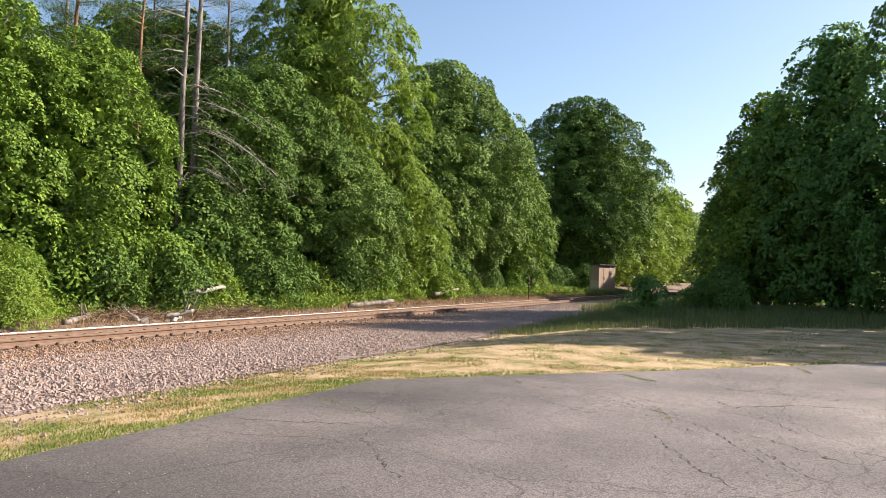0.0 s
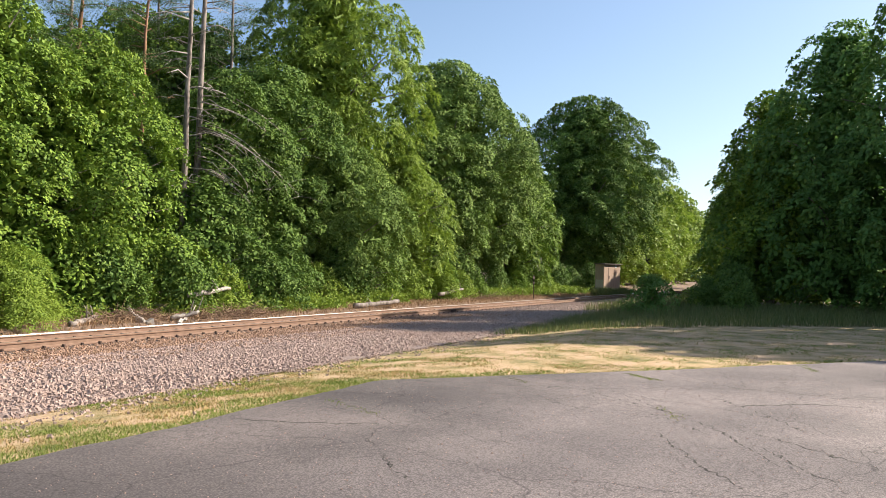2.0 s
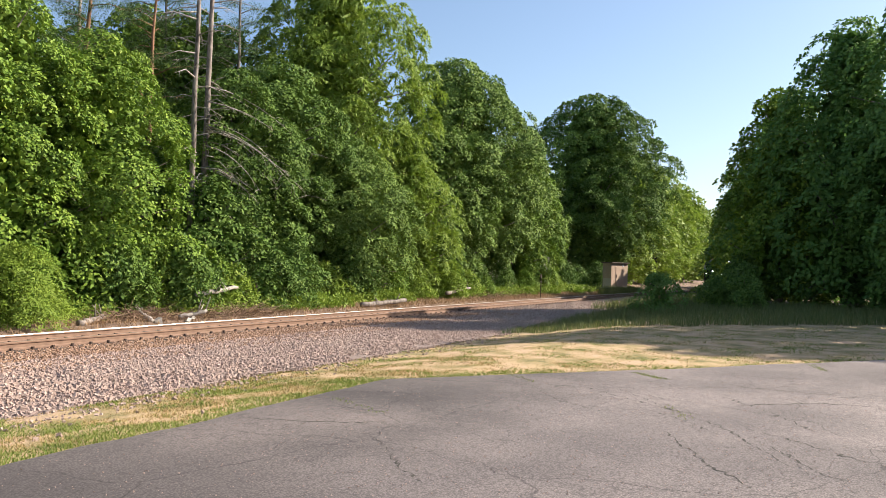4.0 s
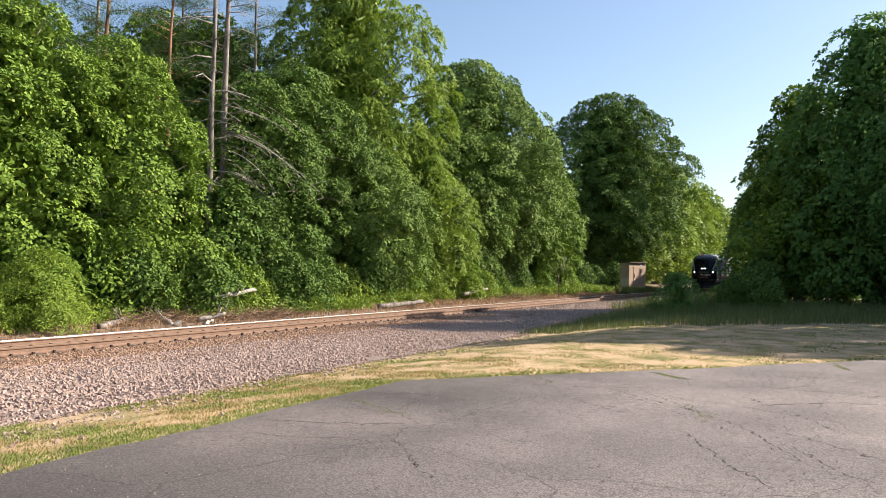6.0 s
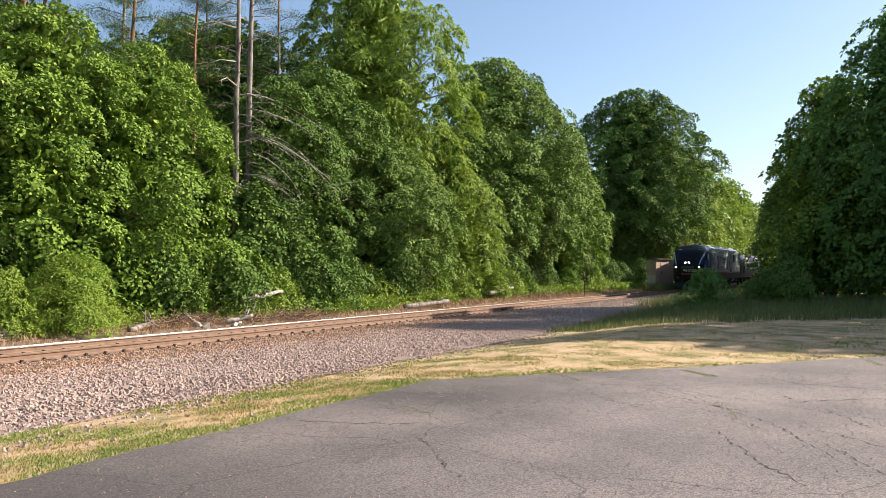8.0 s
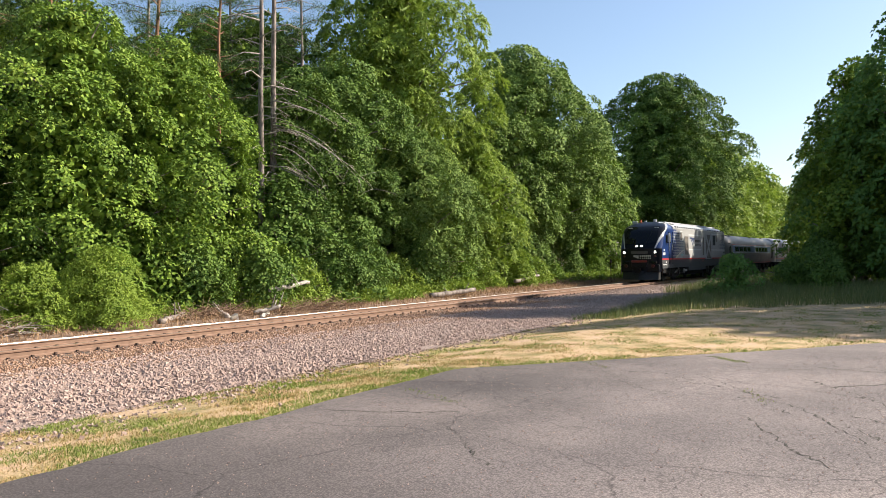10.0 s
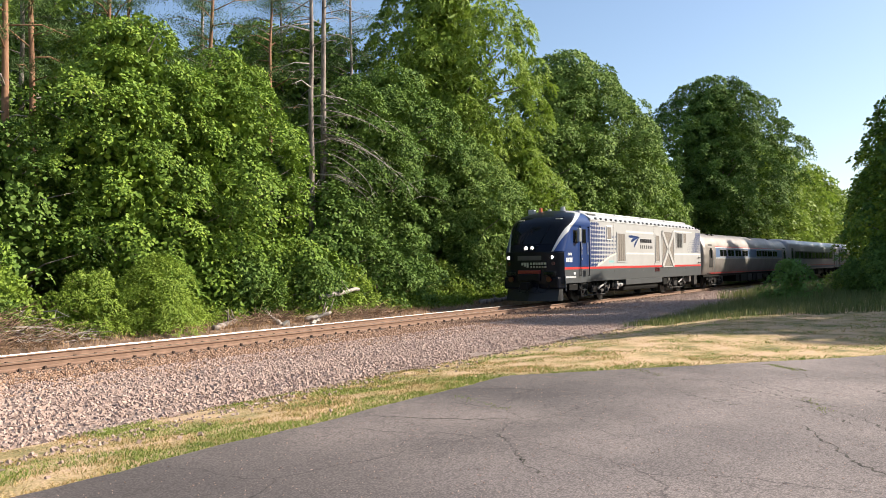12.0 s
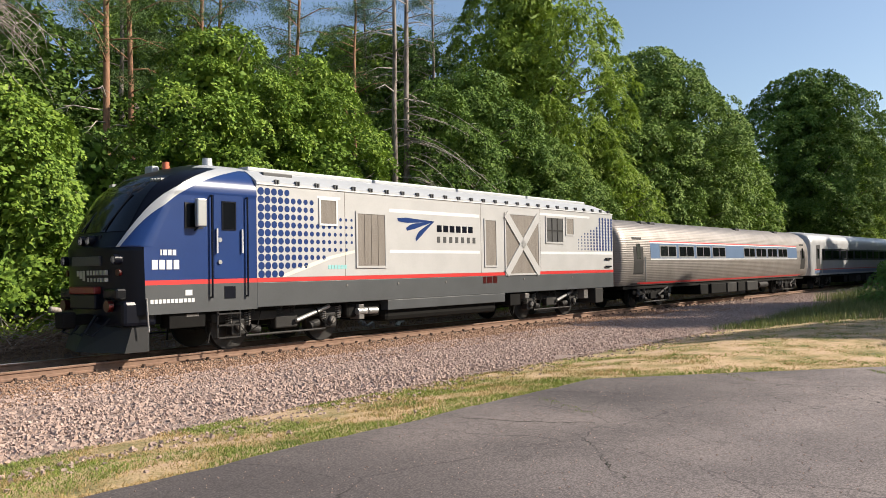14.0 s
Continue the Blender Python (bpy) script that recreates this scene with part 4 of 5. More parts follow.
    bars(car, 11.7, 1.33, (0.16, 0.28, 0.22), 0.22, 1.49, M_LENSRED, "filler_panel", 0.05, "small red and white filler panel")
    bm = bmesh.new()
    for x0, z0 in ((7.74, 3.22), (8.10, 2.96), (8.50, 2.66)):
        up, low = [], []
        for k in range(9):
            u = k / 8
            x, z, w = x0 + (9.32 - x0) * u, z0 + (3.22 - z0) * u ** 0.75, 0.088 * (1 - u) * min(1, u * 3 + 0.35) + 0.008
            up.append((x - w * 0.5, z + w))
            low.append((x + w * 0.5, z - w))
        bm.faces.new([bm.verts.new((p, -1.496, q)) for p, q in low + up[::-1]])
    bmesh.ops.recalc_face_normals(bm, faces=bm.faces)
    part("emblem", bm, M_BLUE, car, "three dark blue swept bars")
    part("panel_line", box(5.7, 5.712, -1.494, -1.485, 1.67, 3.9), M_GRILLE, car)
    part("panel_line", box(11.62, 11.632, -1.494, -1.485, 1.67, 3.9), M_GRILLE, car)
    part("panel_line", box(15.1, 15.112, -1.494, -1.485, 1.67, 3.9), M_GRILLE, car)
    for x in (5.72, 7.7, 9.8, 14.0, 17.2):
        part("hatch_catch", box(x, x + 0.06, -1.505, -1.485, 1.40, 1.46), M_SPRING, car)
    # face: windscreen, headlights, pilot
    verts, faces = [], []
    for i in range(9):
        z = 2.72 + i * 0.155
        for j in range(13):
            y = -1.13 + j * 2.26 / 12
            q = abs(y) / 1.49
            verts.append((surf(y, z) - 0.018, y, z))
    for i in range(8):
        for j in range(12):
            faces.append((i * 13 + j, i * 13 + j + 1, (i + 1) * 13 + j + 1, (i + 1) * 13 + j))
    ws = mesh_part("windscreen", mesh_from("windscreen", verts, faces, M_GLASS, None, True), car, "dark raked windscreen")
    for y in (-0.45, 0.5):
        part("wiper", cyl((front(2.75) - 0.03, y, 2.75), (front(3.55) - 0.0, y - 0.28, 3.55), 0.018, None, 6), M_BLACK, ws)
    part("headlight_panel", box(front(2.6) - 0.02, front(2.6) + 0.2, -0.42, 0.42, 2.40, 2.66, 0.03), M_BLACK, car)
    for y in (-0.16, 0.16):
        lamp(car, "headlight", front(2.55), y, 2.54, 0.09, M_HEAD, "lit round headlight")
    part("number_board", box(front(2.1) - 0.01, front(2.1) + 0.1, -0.6, 0.6, 2.0, 2.2, 0.01), M_DARKWIN, car)
    bm = bmesh.new()
    for k in range(6):
        add_box(bm, front(1.8) - 0.006, front(1.8) + 0.06, -0.12 - k * 0.14, -0.03 - k * 0.14, 1.80, 1.90)
        add_box(bm, front(1.7) - 0.006, front(1.7) + 0.06, -0.12 - k * 0.14, -0.05 - k * 0.14, 1.66, 1.74)
    tagged(part("lettering", bm, M_STEEL, car, "pale name bars on the nose"), kind="stuff")
    bm = bmesh.new()
    for k in range(3):
        add_box(bm, front(1.8) - 0.006, front(1.8) + 0.06, 0.05 + k * 0.13, 0.15 + k * 0.13, 1.68 + k * 0.05, 1.90)
    part("emblem", bm, M_STEEL, car, "pale swept bars on the nose")
    for y in (-0.95, 0.95):
        bm = bmesh.new()
        for k in range(4):
            a = y - 0.15 + k * 0.08
            add_box(bm, surf(a, 3.86) - 0.03, surf(a, 3.86) + 0.06, a, a + 0.05, 3.82, 3.90)
        tagged(part("numbering", bm, M_STEEL, car, "pale number bars on the windscreen"), kind="stuff")
    part("anti_climber", box(-0.62, 0.1, -0.55, 0.55, 1.40, 1.56, 0.03), paint("red tail lamp bar", (0.16, 0.014, 0.012), 0.35), car, "dull red bar over the coupler")
    part("coupler_door", box(-0.60, 0.1, -0.55, 0.55, 1.08, 1.40, 0.03), M_BLACK, car)
    for s in (-1, 1):
        part("hose_box", box(-0.50, 0.0, s * 0.95 - 0.28, s * 0.95 + 0.28, 1.28, 1.52, 0.05), M_GLASS, car)
        part("buffer_lamp", cyl((-0.45, s * 0.95, 1.15), (-0.56, s * 0.95, 1.15), 0.12, None, 18), M_LENSRED, car, "dark red round lamp")
    part("front_frame", box(-0.42, 0.35, -1.38, 1.38, 0.72, 1.25, 0.08), M_BLACK, car)
    bm = bmesh.new()
    vs = [bm.verts.new(p) for p in ((-0.75, 0, 0.18), (-0.35, -1.3, 0.18), (-0.15, -1.3, 0.82), (-0.45, 0, 0.82), (-0.35, 1.3, 0.18), (-0.15, 1.3, 0.82), (0.2, -1.3, 0.18), (0.2, 1.3, 0.18), (0.2, -1.3, 0.82), (0.2, 1.3, 0.82))]
    for f in ((0, 3, 2, 1), (0, 4, 5, 3), (1, 2, 8, 6), (4, 7, 9, 5), (0, 1, 6, 7, 4), (3, 5, 9, 8, 2)):
        bm.faces.new([vs[k] for k in f])
    bmesh.ops.recalc_face_normals(bm, faces=bm.faces)
    part("pilot_plow", bm, paint("dark pilot paint", (0.008, 0.0085, 0.01), 0.6), car, "dark grey steel pilot plow")
    bm = bmesh.new()
    v2, f2 = [], []
    for k in (-0.5, 0.0, 0.45):
        tube(v2, f2, [(-0.55, k, 0.95), (-0.85, k - 0.1, 0.6), (-0.8, k - 0.35, 0.55), (-0.5, k - 0.5, 0.9)], [0.025] * 4, 6)
    mesh_part("air_hose", mesh_from("air_hose", v2, f2, M_BLACK), car)
    bm.free()
    # roof fittings
    part("beacon", cyl((1.75, 0.55, 4.22), (1.75, 0.55, 4.50), 0.10, 0.08, 16), M_AMBER, car, "amber roof beacon")
    part("horn", box(1.5, 1.7, 0.75, 1.1, 4.1, 4.42, 0.04), M_ROOF, car)
    part("antenna", cyl((2.3, -0.35, 4.3), (2.3, -0.35, 4.55), 0.13, 0.11, 18), M_ROOF, car, "white antenna dome")
    part("antenna", cyl((2.3, 0.35, 4.25), (2.3, 0.35, 4.45), 0.11, 0.09, 18), M_ROOF, car, "white antenna dome")
    # below the frame
    part("fuel_tank", box(7.3, 12.6, -1.36, 1.36, 0.38, 1.0, 0.14), M_UNDER, car, "black fuel tank")
    part("tank_skirt", box(7.3, 12.9, -1.49, 1.49, 0.70, 0.98, 0.012), M_GREY, car)
    part("equipment_box", box(5.9, 7.2, -1.3, 1.3, 0.55, 0.98, 0.08), M_UNDER, car)
    for x0 in (6.2, 6.6):
        part("air_tank", cyl((x0, -1.38, 0.72), (x0 + 0.35, -1.38, 0.72), 0.09, None, 14), M_STEEL, car, "pale air tank")
    for x0, x1, z0, z1, m in ((0.6, 1.5, 0.62, 0.95, M_UNDER), (1.0, 1.35, 0.84, 0.94, M_SPRING), (6.25, 6.45, 0.5, 0.9, M_SPRING), (13.3, 13.9, 0.55, 0.95, M_UNDER), (14.2, 14.45, 0.75, 0.93, M_SPRING), (18.2, 18.5, 0.6, 0.95, M_SPRING)):
        part("equipment_box", box(x0, x1, -1.42, -1.05, z0, z1, 0.02), m, car)
    part("rear_box", box(19.0, 19.6, -1.47, 1.47, 0.40, 0.98, 0.03), M_STEELDUST, car)
    part("underframe", box(0.3, 20.3, -1.1, 1.1, 0.72, 1.0), M_UNDER, car)
    bogie(car, 4.0, 2.9, 0.54)
    bogie(car, 16.3, 2.9, 0.54)
    coupler(car, -0.4, -1)
    coupler(car, 20.4, 1)
    part("end_wall", box(20.44, 20.56, -1.25, 1.25, 1.0, 3.8, 0.05), M_UNDER, car, "dark rear end wall")
    return car


def build_coach(fluted=True):
    """Passenger car, 25.9 m long: rounded fluted tube, or flat-sided with a dark window band."""
    L = 25.9
    car = thing("passenger_car", "fluted stainless steel passenger car with blue window band" if fluted else "flat-sided silver passenger car with dark window band", "railway car", pose(40, 17, RAIL_Z))
    if fluted:
        half = [(1.36, 0.98), (1.50, 1.25), (1.565, 1.75), (1.58, 2.1), (1.55, 2.75), (1.45, 3.1), (1.27, 3.4), (1.0, 3.64), (0.6, 3.80), (0, 3.86)]
    else:
        half = [(1.50, 0.98), (1.53, 1.3), (1.53, 3.1), (1.47, 3.4), (1.30, 3.66), (0.95, 3.82), (0.5, 3.9), (0, 3.92)]
    sec = [(-y, z) for y, z in half] + [(y, z) for y, z in reversed(half[:-1])]
    tap = lambda k: [(y * k, 0.98 + (z - 0.98) * (0.5 + k / 2)) for y, z in sec]
    v, f = loft([0, 0.12, 0.5, L - 0.5, L - 0.12, L], [tap(0.9), tap(0.965), sec, sec, tap(0.965), tap(0.9)])
    mesh_part("shell", mesh_from("shell", v, f, M_FLUTE if fluted else M_CARWHITE, None, True), car)

    def yz(z):
        for (y0, z0), (y1, z1) in zip(half, half[1:]):
            if z0 <= z <= z1:
                return y0 + (y1 - y0) * (z - z0) / (z1 - z0)
        return half[0][0]

    def skin(name, x0, x1, z0, z1, m, off, label="", parent=None):
        """A strip that follows the curved side, once for each side; parents pair up side by side."""
        zs = [z0 + (z1 - z0) * k / 4 for k in range(5)]
        made = []
        for i, s in enumerate((-1, 1)):
            bmv, bmf = [], []
            for z in zs:
                bmv += [(x0, s * (yz(z) + off), z), (x1, s * (yz(z) + off), z)]
            for k in range(4):
                q = (k * 2, k * 2 + 1, k * 2 + 3, k * 2 + 2)
                bmf.append(q if s < 0 else q[::-1])
            made.append(mesh_part(name, mesh_from(name, bmv, bmf, m), parent[i] if parent else car, label))
        return made
    if fluted:
        skin("window_band", 2.6, L - 2.6, 2.12, 2.78, M_BAND, 0.006, "blue grey window band")
        skin("red_line", 2.6, L - 2.6, 2.84, 2.89, M_RED, 0.006)
        skin("white_line", 2.6, L - 2.6, 2.785, 2.83, M_WHITE, 0.006)
        skin("white_line", 2.6, L - 2.6, 2.06, 2.115, M_WHITE, 0.006)
        skin("red_line", 1.6, L - 1.6, 1.02, 1.10, M_RED, 0.006)
        xs = [3.6 + k * 2.0 for k in range(4)] + [14.0, 15.9, 17.8, 19.7]
        for x in xs:
            w = skin("window_frame", x - 0.08, x + 1.68, 2.16, 2.72, M_STEEL, 0.012)
            skin("pane", x, x + 0.75, 2.22, 2.66, M_GLASS, 0.02, "dark tinted pane", w)
            skin("pane", x + 0.83, x + 1.6, 2.22, 2.66, M_GLASS, 0.02, "dark tinted pane", w)
    else:
        skin("window_band", 2.4, L - 2.4, 1.98, 2.78, M_BLACK, 0.006, "black window band")
        for k in range(10):
            x = 3.0 + k * 2.0
            w = skin("window_frame", x, x + 1.6, 2.06, 2.7, M_DARKWIN, 0.012)
            skin("pane", x + 0.06, x + 1.54, 2.1, 2.66, M_GLASS, 0.02, "dark tinted pane", w)
        skin("blue_line", 0.6, L - 0.6, 1.1, 1.3, M_BAND, 0.006)
        skin("red_line", 0.6, L - 0.6, 1.34, 1.4, M_RED, 0.006)
    for x0 in (1.0, L - 1.9):
        d = skin("door", x0, x0 + 0.9, 1.02, 3.02, M_STEELDUST if fluted else M_DARKWIN, 0.012, "grey vestibule door")
        skin("door_window", x0 + 0.28, x0 + 0.62, 2.1, 2.75, M_GLASS, 0.022, "dark door window", d)
        for i, s in enumerate((-1, 1)):
            part("grab_rail", cyl((x0 + 1.0, s * 1.62, 1.1), (x0 + 1.0, s * 1.62, 2.2), 0.02, None, 8), M_STEEL, d[i])
    for x in (0, L):
        k = -1 if x == 0 else 1
        part("diaphragm", box(x - (0.35 if k < 0 else 0), x + (0.35 if k > 0 else 0), -0.75, 0.75, 1.0, 3.4, 0.06), M_UNDER, car, "black corridor bellows")
    for x in (3, 3.9, 14.5, 21):
        part("roof_vent", box(x, x + 0.5, -0.95, -0.55, 3.66, 3.78, 0.02), M_DARKWIN, car)
    part("sill", box(0.5, L - 0.5, -1.3, 1.3, 0.82, 1.0), M_UNDER, car)
    for x0, x1, m in ((8.4, 9.4, M_UNDER), (9.8, 11.8, M_UNDER), (12.0, 13.3, M_STEELDUST), (13.5, 14.6, M_UNDER), (14.9, 16.6, M_STEELDUST)):
        part("underfloor_box", box(x0, x1, -1.38, 1.38, 0.35, 0.86, 0.04), m, car)
    part("air_tank", cyl((17.0, -1.2, 0.62), (18.4, -1.2, 0.62), 0.17, None, 16), M_STEELDUST, car)
    bogie(car, 3.6, 2.6, 0.46, 1.12, True)
    bogie(car, L - 3.6, 2.6, 0.46, 1.12, True)
    coupler(car, 0.0, -1)
    coupler(car, L, 1)
    return car


loco = build_loco()
coaches = [build_coach(True), build_coach(False)]
coaches += [copy_thing(coaches[1], pose(80, 16, RAIL_Z)), copy_thing(coaches[0], pose(110, 16, RAIL_Z)), copy_thing(coaches[1], pose(140, 16, RAIL_Z))]
for c in coaches:
    tagged(c, group="passenger cars of the train")


# ---- trees and shrubs ----
def crown_points(h, R, base, leaf, slim, rng, shape=0.75, skew=(0, 0), fill=1.0, frond=False, pad=0.6, cover=1.6, gap=0.22):
    """Leaves of a crown: domed pads of foliage spaced over an uneven egg-shaped envelope with gaps between them, and a dense inside."""
    ph = rng.uniform(0, 6.28, 8)

    nb, nt = max(3, round(6.28 * R / 3.4 / pad ** 0.5)), max(2.0, (h - base) / 1.7 / pad ** 0.5)

    def bough(t, a):
        """Where boughs swell (towards 1) and where hollows lie between them (towards -1)."""
        return np.sin(a * nb + ph[0] + 2.2 * np.sin(t * nt * 1.3 + ph[6])) * np.sin(t * nt * 3.14 + ph[1] + 1.3 * np.sin(a * 2 + ph[7]))

    def env(t, a):
        prof = np.sin(np.pi * np.clip(t, 0.004, 0.996) ** shape) ** 0.58
        return R * prof * (0.90 + 0.10 * np.sin(2 * a + ph[2] + 4 * t) + 0.20 * bough(t, a))

    def place(t, a, k):
        r = env(t, a) * k
        return np.stack([np.cos(a) * r + skew[0] * t, np.sin(a) * r + skew[1] * t, base + t * (h - base)], 1)
    n = int(min(2600, 14 * R * (h - base) / pad ** 2))
    t = rng.uniform(0.015, 0.985, n)
    a = rng.uniform(0, 2 * np.pi, n)
    deep = 1.08 - 0.22 * rng.random(n)
    c0 = place(t, a, deep)
    swell = bough(t, a) + 0.25 * rng.normal(size=n)
    order = [i for i in rng.permutation(n) if swell[i] > -1.0 + 2.2 * gap]
    size = pad * (0.5 + 1.1 * rng.random(n) ** 1.4)
    got = np.zeros((0, 3))
    keep = []
    for i in order:                                 # keep pads apart
        if len(keep) and np.min(np.sum((got - c0[i]) ** 2, 1)) < (1.36 * size[i]) ** 2:
            continue
        keep.append(i)
        got = np.vstack([got, c0[i]])
    c, size, ang = c0[keep], size[keep], a[keep]
    m = len(c)
    out = np.stack([np.cos(ang), np.sin(ang), np.zeros(m)], 1)
    nrm = unit(out * rng.uniform(0.35, 1.0, m)[:, None] + np.array([0, 0, 0.75]) + rng.normal(size=(m, 3)) * 0.22)
    u = unit(np.cross(nrm, np.array([0.3, 0.5, 0.81]) + rng.normal(size=(m, 3)) * 0.3))
    v = np.cross(nrm, u)
    per = np.maximum(6, (np.pi * size ** 2 * cover / (leaf * leaf * slim * 0.5))).astype(int)
    k = np.repeat(np.arange(m), per)
    q = len(k)
    al = rng.uniform(0, 2 * np.pi, q)
    if frond:                                       # leaflets stand along arching stalks
        al = np.round(al * 11 / 6.2832) * 6.2832 / 11 + (k * 0.7) % 6.28 + rng.normal(0, 0.09, q)
        rho = rng.random(q) ** 0.8
    else:
        rho = np.sqrt(rng.random(q))
    edge = 1 + 0.30 * np.sin(3 * al + k * 1.3) + 0.18 * np.sin(7 * al + k * 2.1)
    rad = u[k] * np.cos(al)[:, None] + v[k] * np.sin(al)[:, None]
    pr = size[k]
    lift = (0.55 if not frond else 0.3) * (1 - rho ** 2) - (0.3 * rho ** 2 if frond else 0.0)
    thick = -np.abs(rng.normal(0, 0.16, q)) * (1 if not frond else 0.5)
    pos = c[k] + rad * (rho * edge * pr)[:, None] + nrm[k] * ((lift + thick) * pr)[:, None]
    pos[:, 2] -= (0.16 if not frond else 0.3) * pr * rho ** 2
    way = rad * 0.8 + rng.normal(size=(q, 3)) * (0.45 if not frond else 0.3) + out[k] * 0.3
    face = nrm[k] + rad * (0.75 * rho)[:, None] + rng.normal(size=(q, 3)) * 0.2
    # inside: larger leaves that close the view and the light through the crown
    big = 2.1 * leaf
    w = int(2 * np.pi * R * 0.6 * (h - base) * 2.4 * fill / (big * big * slim * 0.5))
    inner = place(rng.uniform(0.05, 0.93, w), rng.uniform(0, 2 * np.pi, w), rng.uniform(0.1, 0.57, w))
    pos, way = np.concatenate([pos, inner]), np.concatenate([way, rng.normal(size=(w, 3))])
    face = np.concatenate([face, rng.normal(size=(w, 3))])
    ln = leaf * rng.uniform(0.7, 1.3, len(pos))
    ln[q:] *= big / leaf
    keep = pos[:, 2] > 0.05
    return pos[keep], way[keep], ln[keep], unit(face[keep]), c, size


def tree(name, label, x, y, h, R, base, m, seed, leaf=0.17, droop=0.15, bark=None, trunk_r=None, category="tree", slim=0.8, shape=0.62, z=None, skew=(0, 0), fill=1.0, group="", pad=0.0, cover=1.5, gap=0.42, limbs=14):
    rng = np.random.default_rng(seed)
    rnd = random.Random(seed)
    ob = thing(name, label, category, pose(x, y, ground_z(x, y) - 0.05 if z is None else z), group)
    pad = pad or min(0.34 + 0.1 * R, 0.28 * R + 0.04)
    pos, way, ln, face, c, size = crown_points(h, R, base, leaf, slim, rng, shape, skew, fill, droop >= 0.5, pad, cover, gap)
    way[:, 2] -= droop
    mesh_part("crown", leaf_mesh("crown", pos, way, ln, ln * slim * 0.5, m, rng, leaf > 0.235, face), ob)
    verts, faces = [], []
    r0 = trunk_r or 0.016 * h + 0.04
    top = base + (h - base) * 0.8
    pts = [Vector((skew[0] * k / 7 + 0.06 * h * 0.25 * rnd.uniform(-1, 1) * (k > 0), skew[1] * k / 7 + 0.06 * h * 0.25 * rnd.uniform(-1, 1) * (k > 0), top * k / 7)) for k in range(8)]
    tube(verts, faces, pts, [r0 * (1 - 0.8 * k / 7) * (1.25 if k == 0 else 1) for k in range(8)], 8)
    for i in rnd.sample(range(len(c)), min(limbs, len(c))):
        e = Vector(c[i])
        s = pts[max(1, min(6, int(7 * max(0.1, (e.z - 0.35 * math.hypot(e.x, e.y))) / top)))]
        mid = s.lerp(e, 0.55) + Vector((0, 0, 0.08 * (e - s).length))
        lv, lf = [], []
        tube(lv, lf, [s, mid, e], [r0 * 0.3, r0 * 0.17, r0 * 0.05], 5)
        mesh_part("limb", mesh_from("limb", lv, lf, bark or M_BARK, None, True), ob)
    mesh_part("trunk", mesh_from("trunk", verts, faces, bark or M_BARK, None, True), ob)
    return ob


def shrub(x, y, h, R, m, seed, label, name="shrub", leaf=0.09, slim=0.5):
    return tree(name, label, x, y, h, R, 0.05, m, seed, leaf, 0.0, M_TWIG, 0.025, "shrub", slim=slim, shape=0.6, limbs=8, cover=1.25, gap=0.12, fill=0.4)


def pine(x, y, h, seed, first, r0, m_bark, label, needles=True, tilt=0.0, crown_from=0.5):
    """Tall bare-stemmed conifer with dead lower branches and a ragged needle crown."""
    rnd, rng = random.Random(seed), np.random.default_rng(seed)
    ob = thing("pine", label, "tree", pose(x, y, ground_z(x, y) - 0.05))
    verts, faces = [], []
    pts = [Vector((tilt * k / 9 + rnd.uniform(-0.05, 0.05), rnd.uniform(-0.05, 0.05), h * k / 9)) for k in range(10)]
    tube(verts, faces, pts, [r0 * (1 - 0.75 * k / 9) for k in range(10)], 9)
    mesh_part("trunk", mesh_from("trunk", verts, faces, m_bark, None, True), ob)
    tips = []
    k = first
    while k < h - 0.5:
        s = Vector((tilt * k / h, 0, k))
        a = rnd.uniform(0, 6.28)
        L = rnd.uniform(0.9, 2.6) * (1 if k < h * 0.75 else 0.7)
        dead = k < h * crown_from
        e = s + Vector((math.cos(a) * L, math.sin(a) * L, rnd.uniform(-0.5, 0.2) * L if dead else rnd.uniform(-0.1, 0.4) * L))
        mid = s.lerp(e, 0.5) + Vector((0, 0, 0.12 * L))
        verts, faces = [], []
        tube(verts, faces, [s, mid, e], [0.035, 0.024, 0.008], 5)
        for _ in range(3):
            q = mid.lerp(e, rnd.random())
            tube(verts, faces, [q, q + Vector((rnd.uniform(-0.5, 0.5), rnd.uniform(-0.5, 0.5), rnd.uniform(-0.4, 0.1)))], [0.011, 0.004], 4)
        mesh_part("branch", mesh_from("branch", verts, faces, M_DEAD if dead else m_bark, None, True), ob, "bare grey dead branch" if dead else "")
        if not dead:
            tips += [e, mid, s.lerp(e, 0.75)]
        k += rnd.uniform(0.22, 0.5)
    if needles and tips:
        c = np.array([t[:] for t in tips])
        n = 170
        kk = np.repeat(np.arange(len(c)), n)
        pos = c[kk] + rng.normal(size=(len(kk), 3)) * np.array([0.40, 0.40, 0.15])
        way = rng.normal(size=(len(kk), 3)) + np.array([0, 0, 0.5])
        mesh_part("needles", leaf_mesh("needles", pos, way, rng.uniform(0.12, 0.22, len(kk)), np.full(len(kk), 0.011), M_NEEDLE, rng), ob, "dark green needle tufts")
    return ob


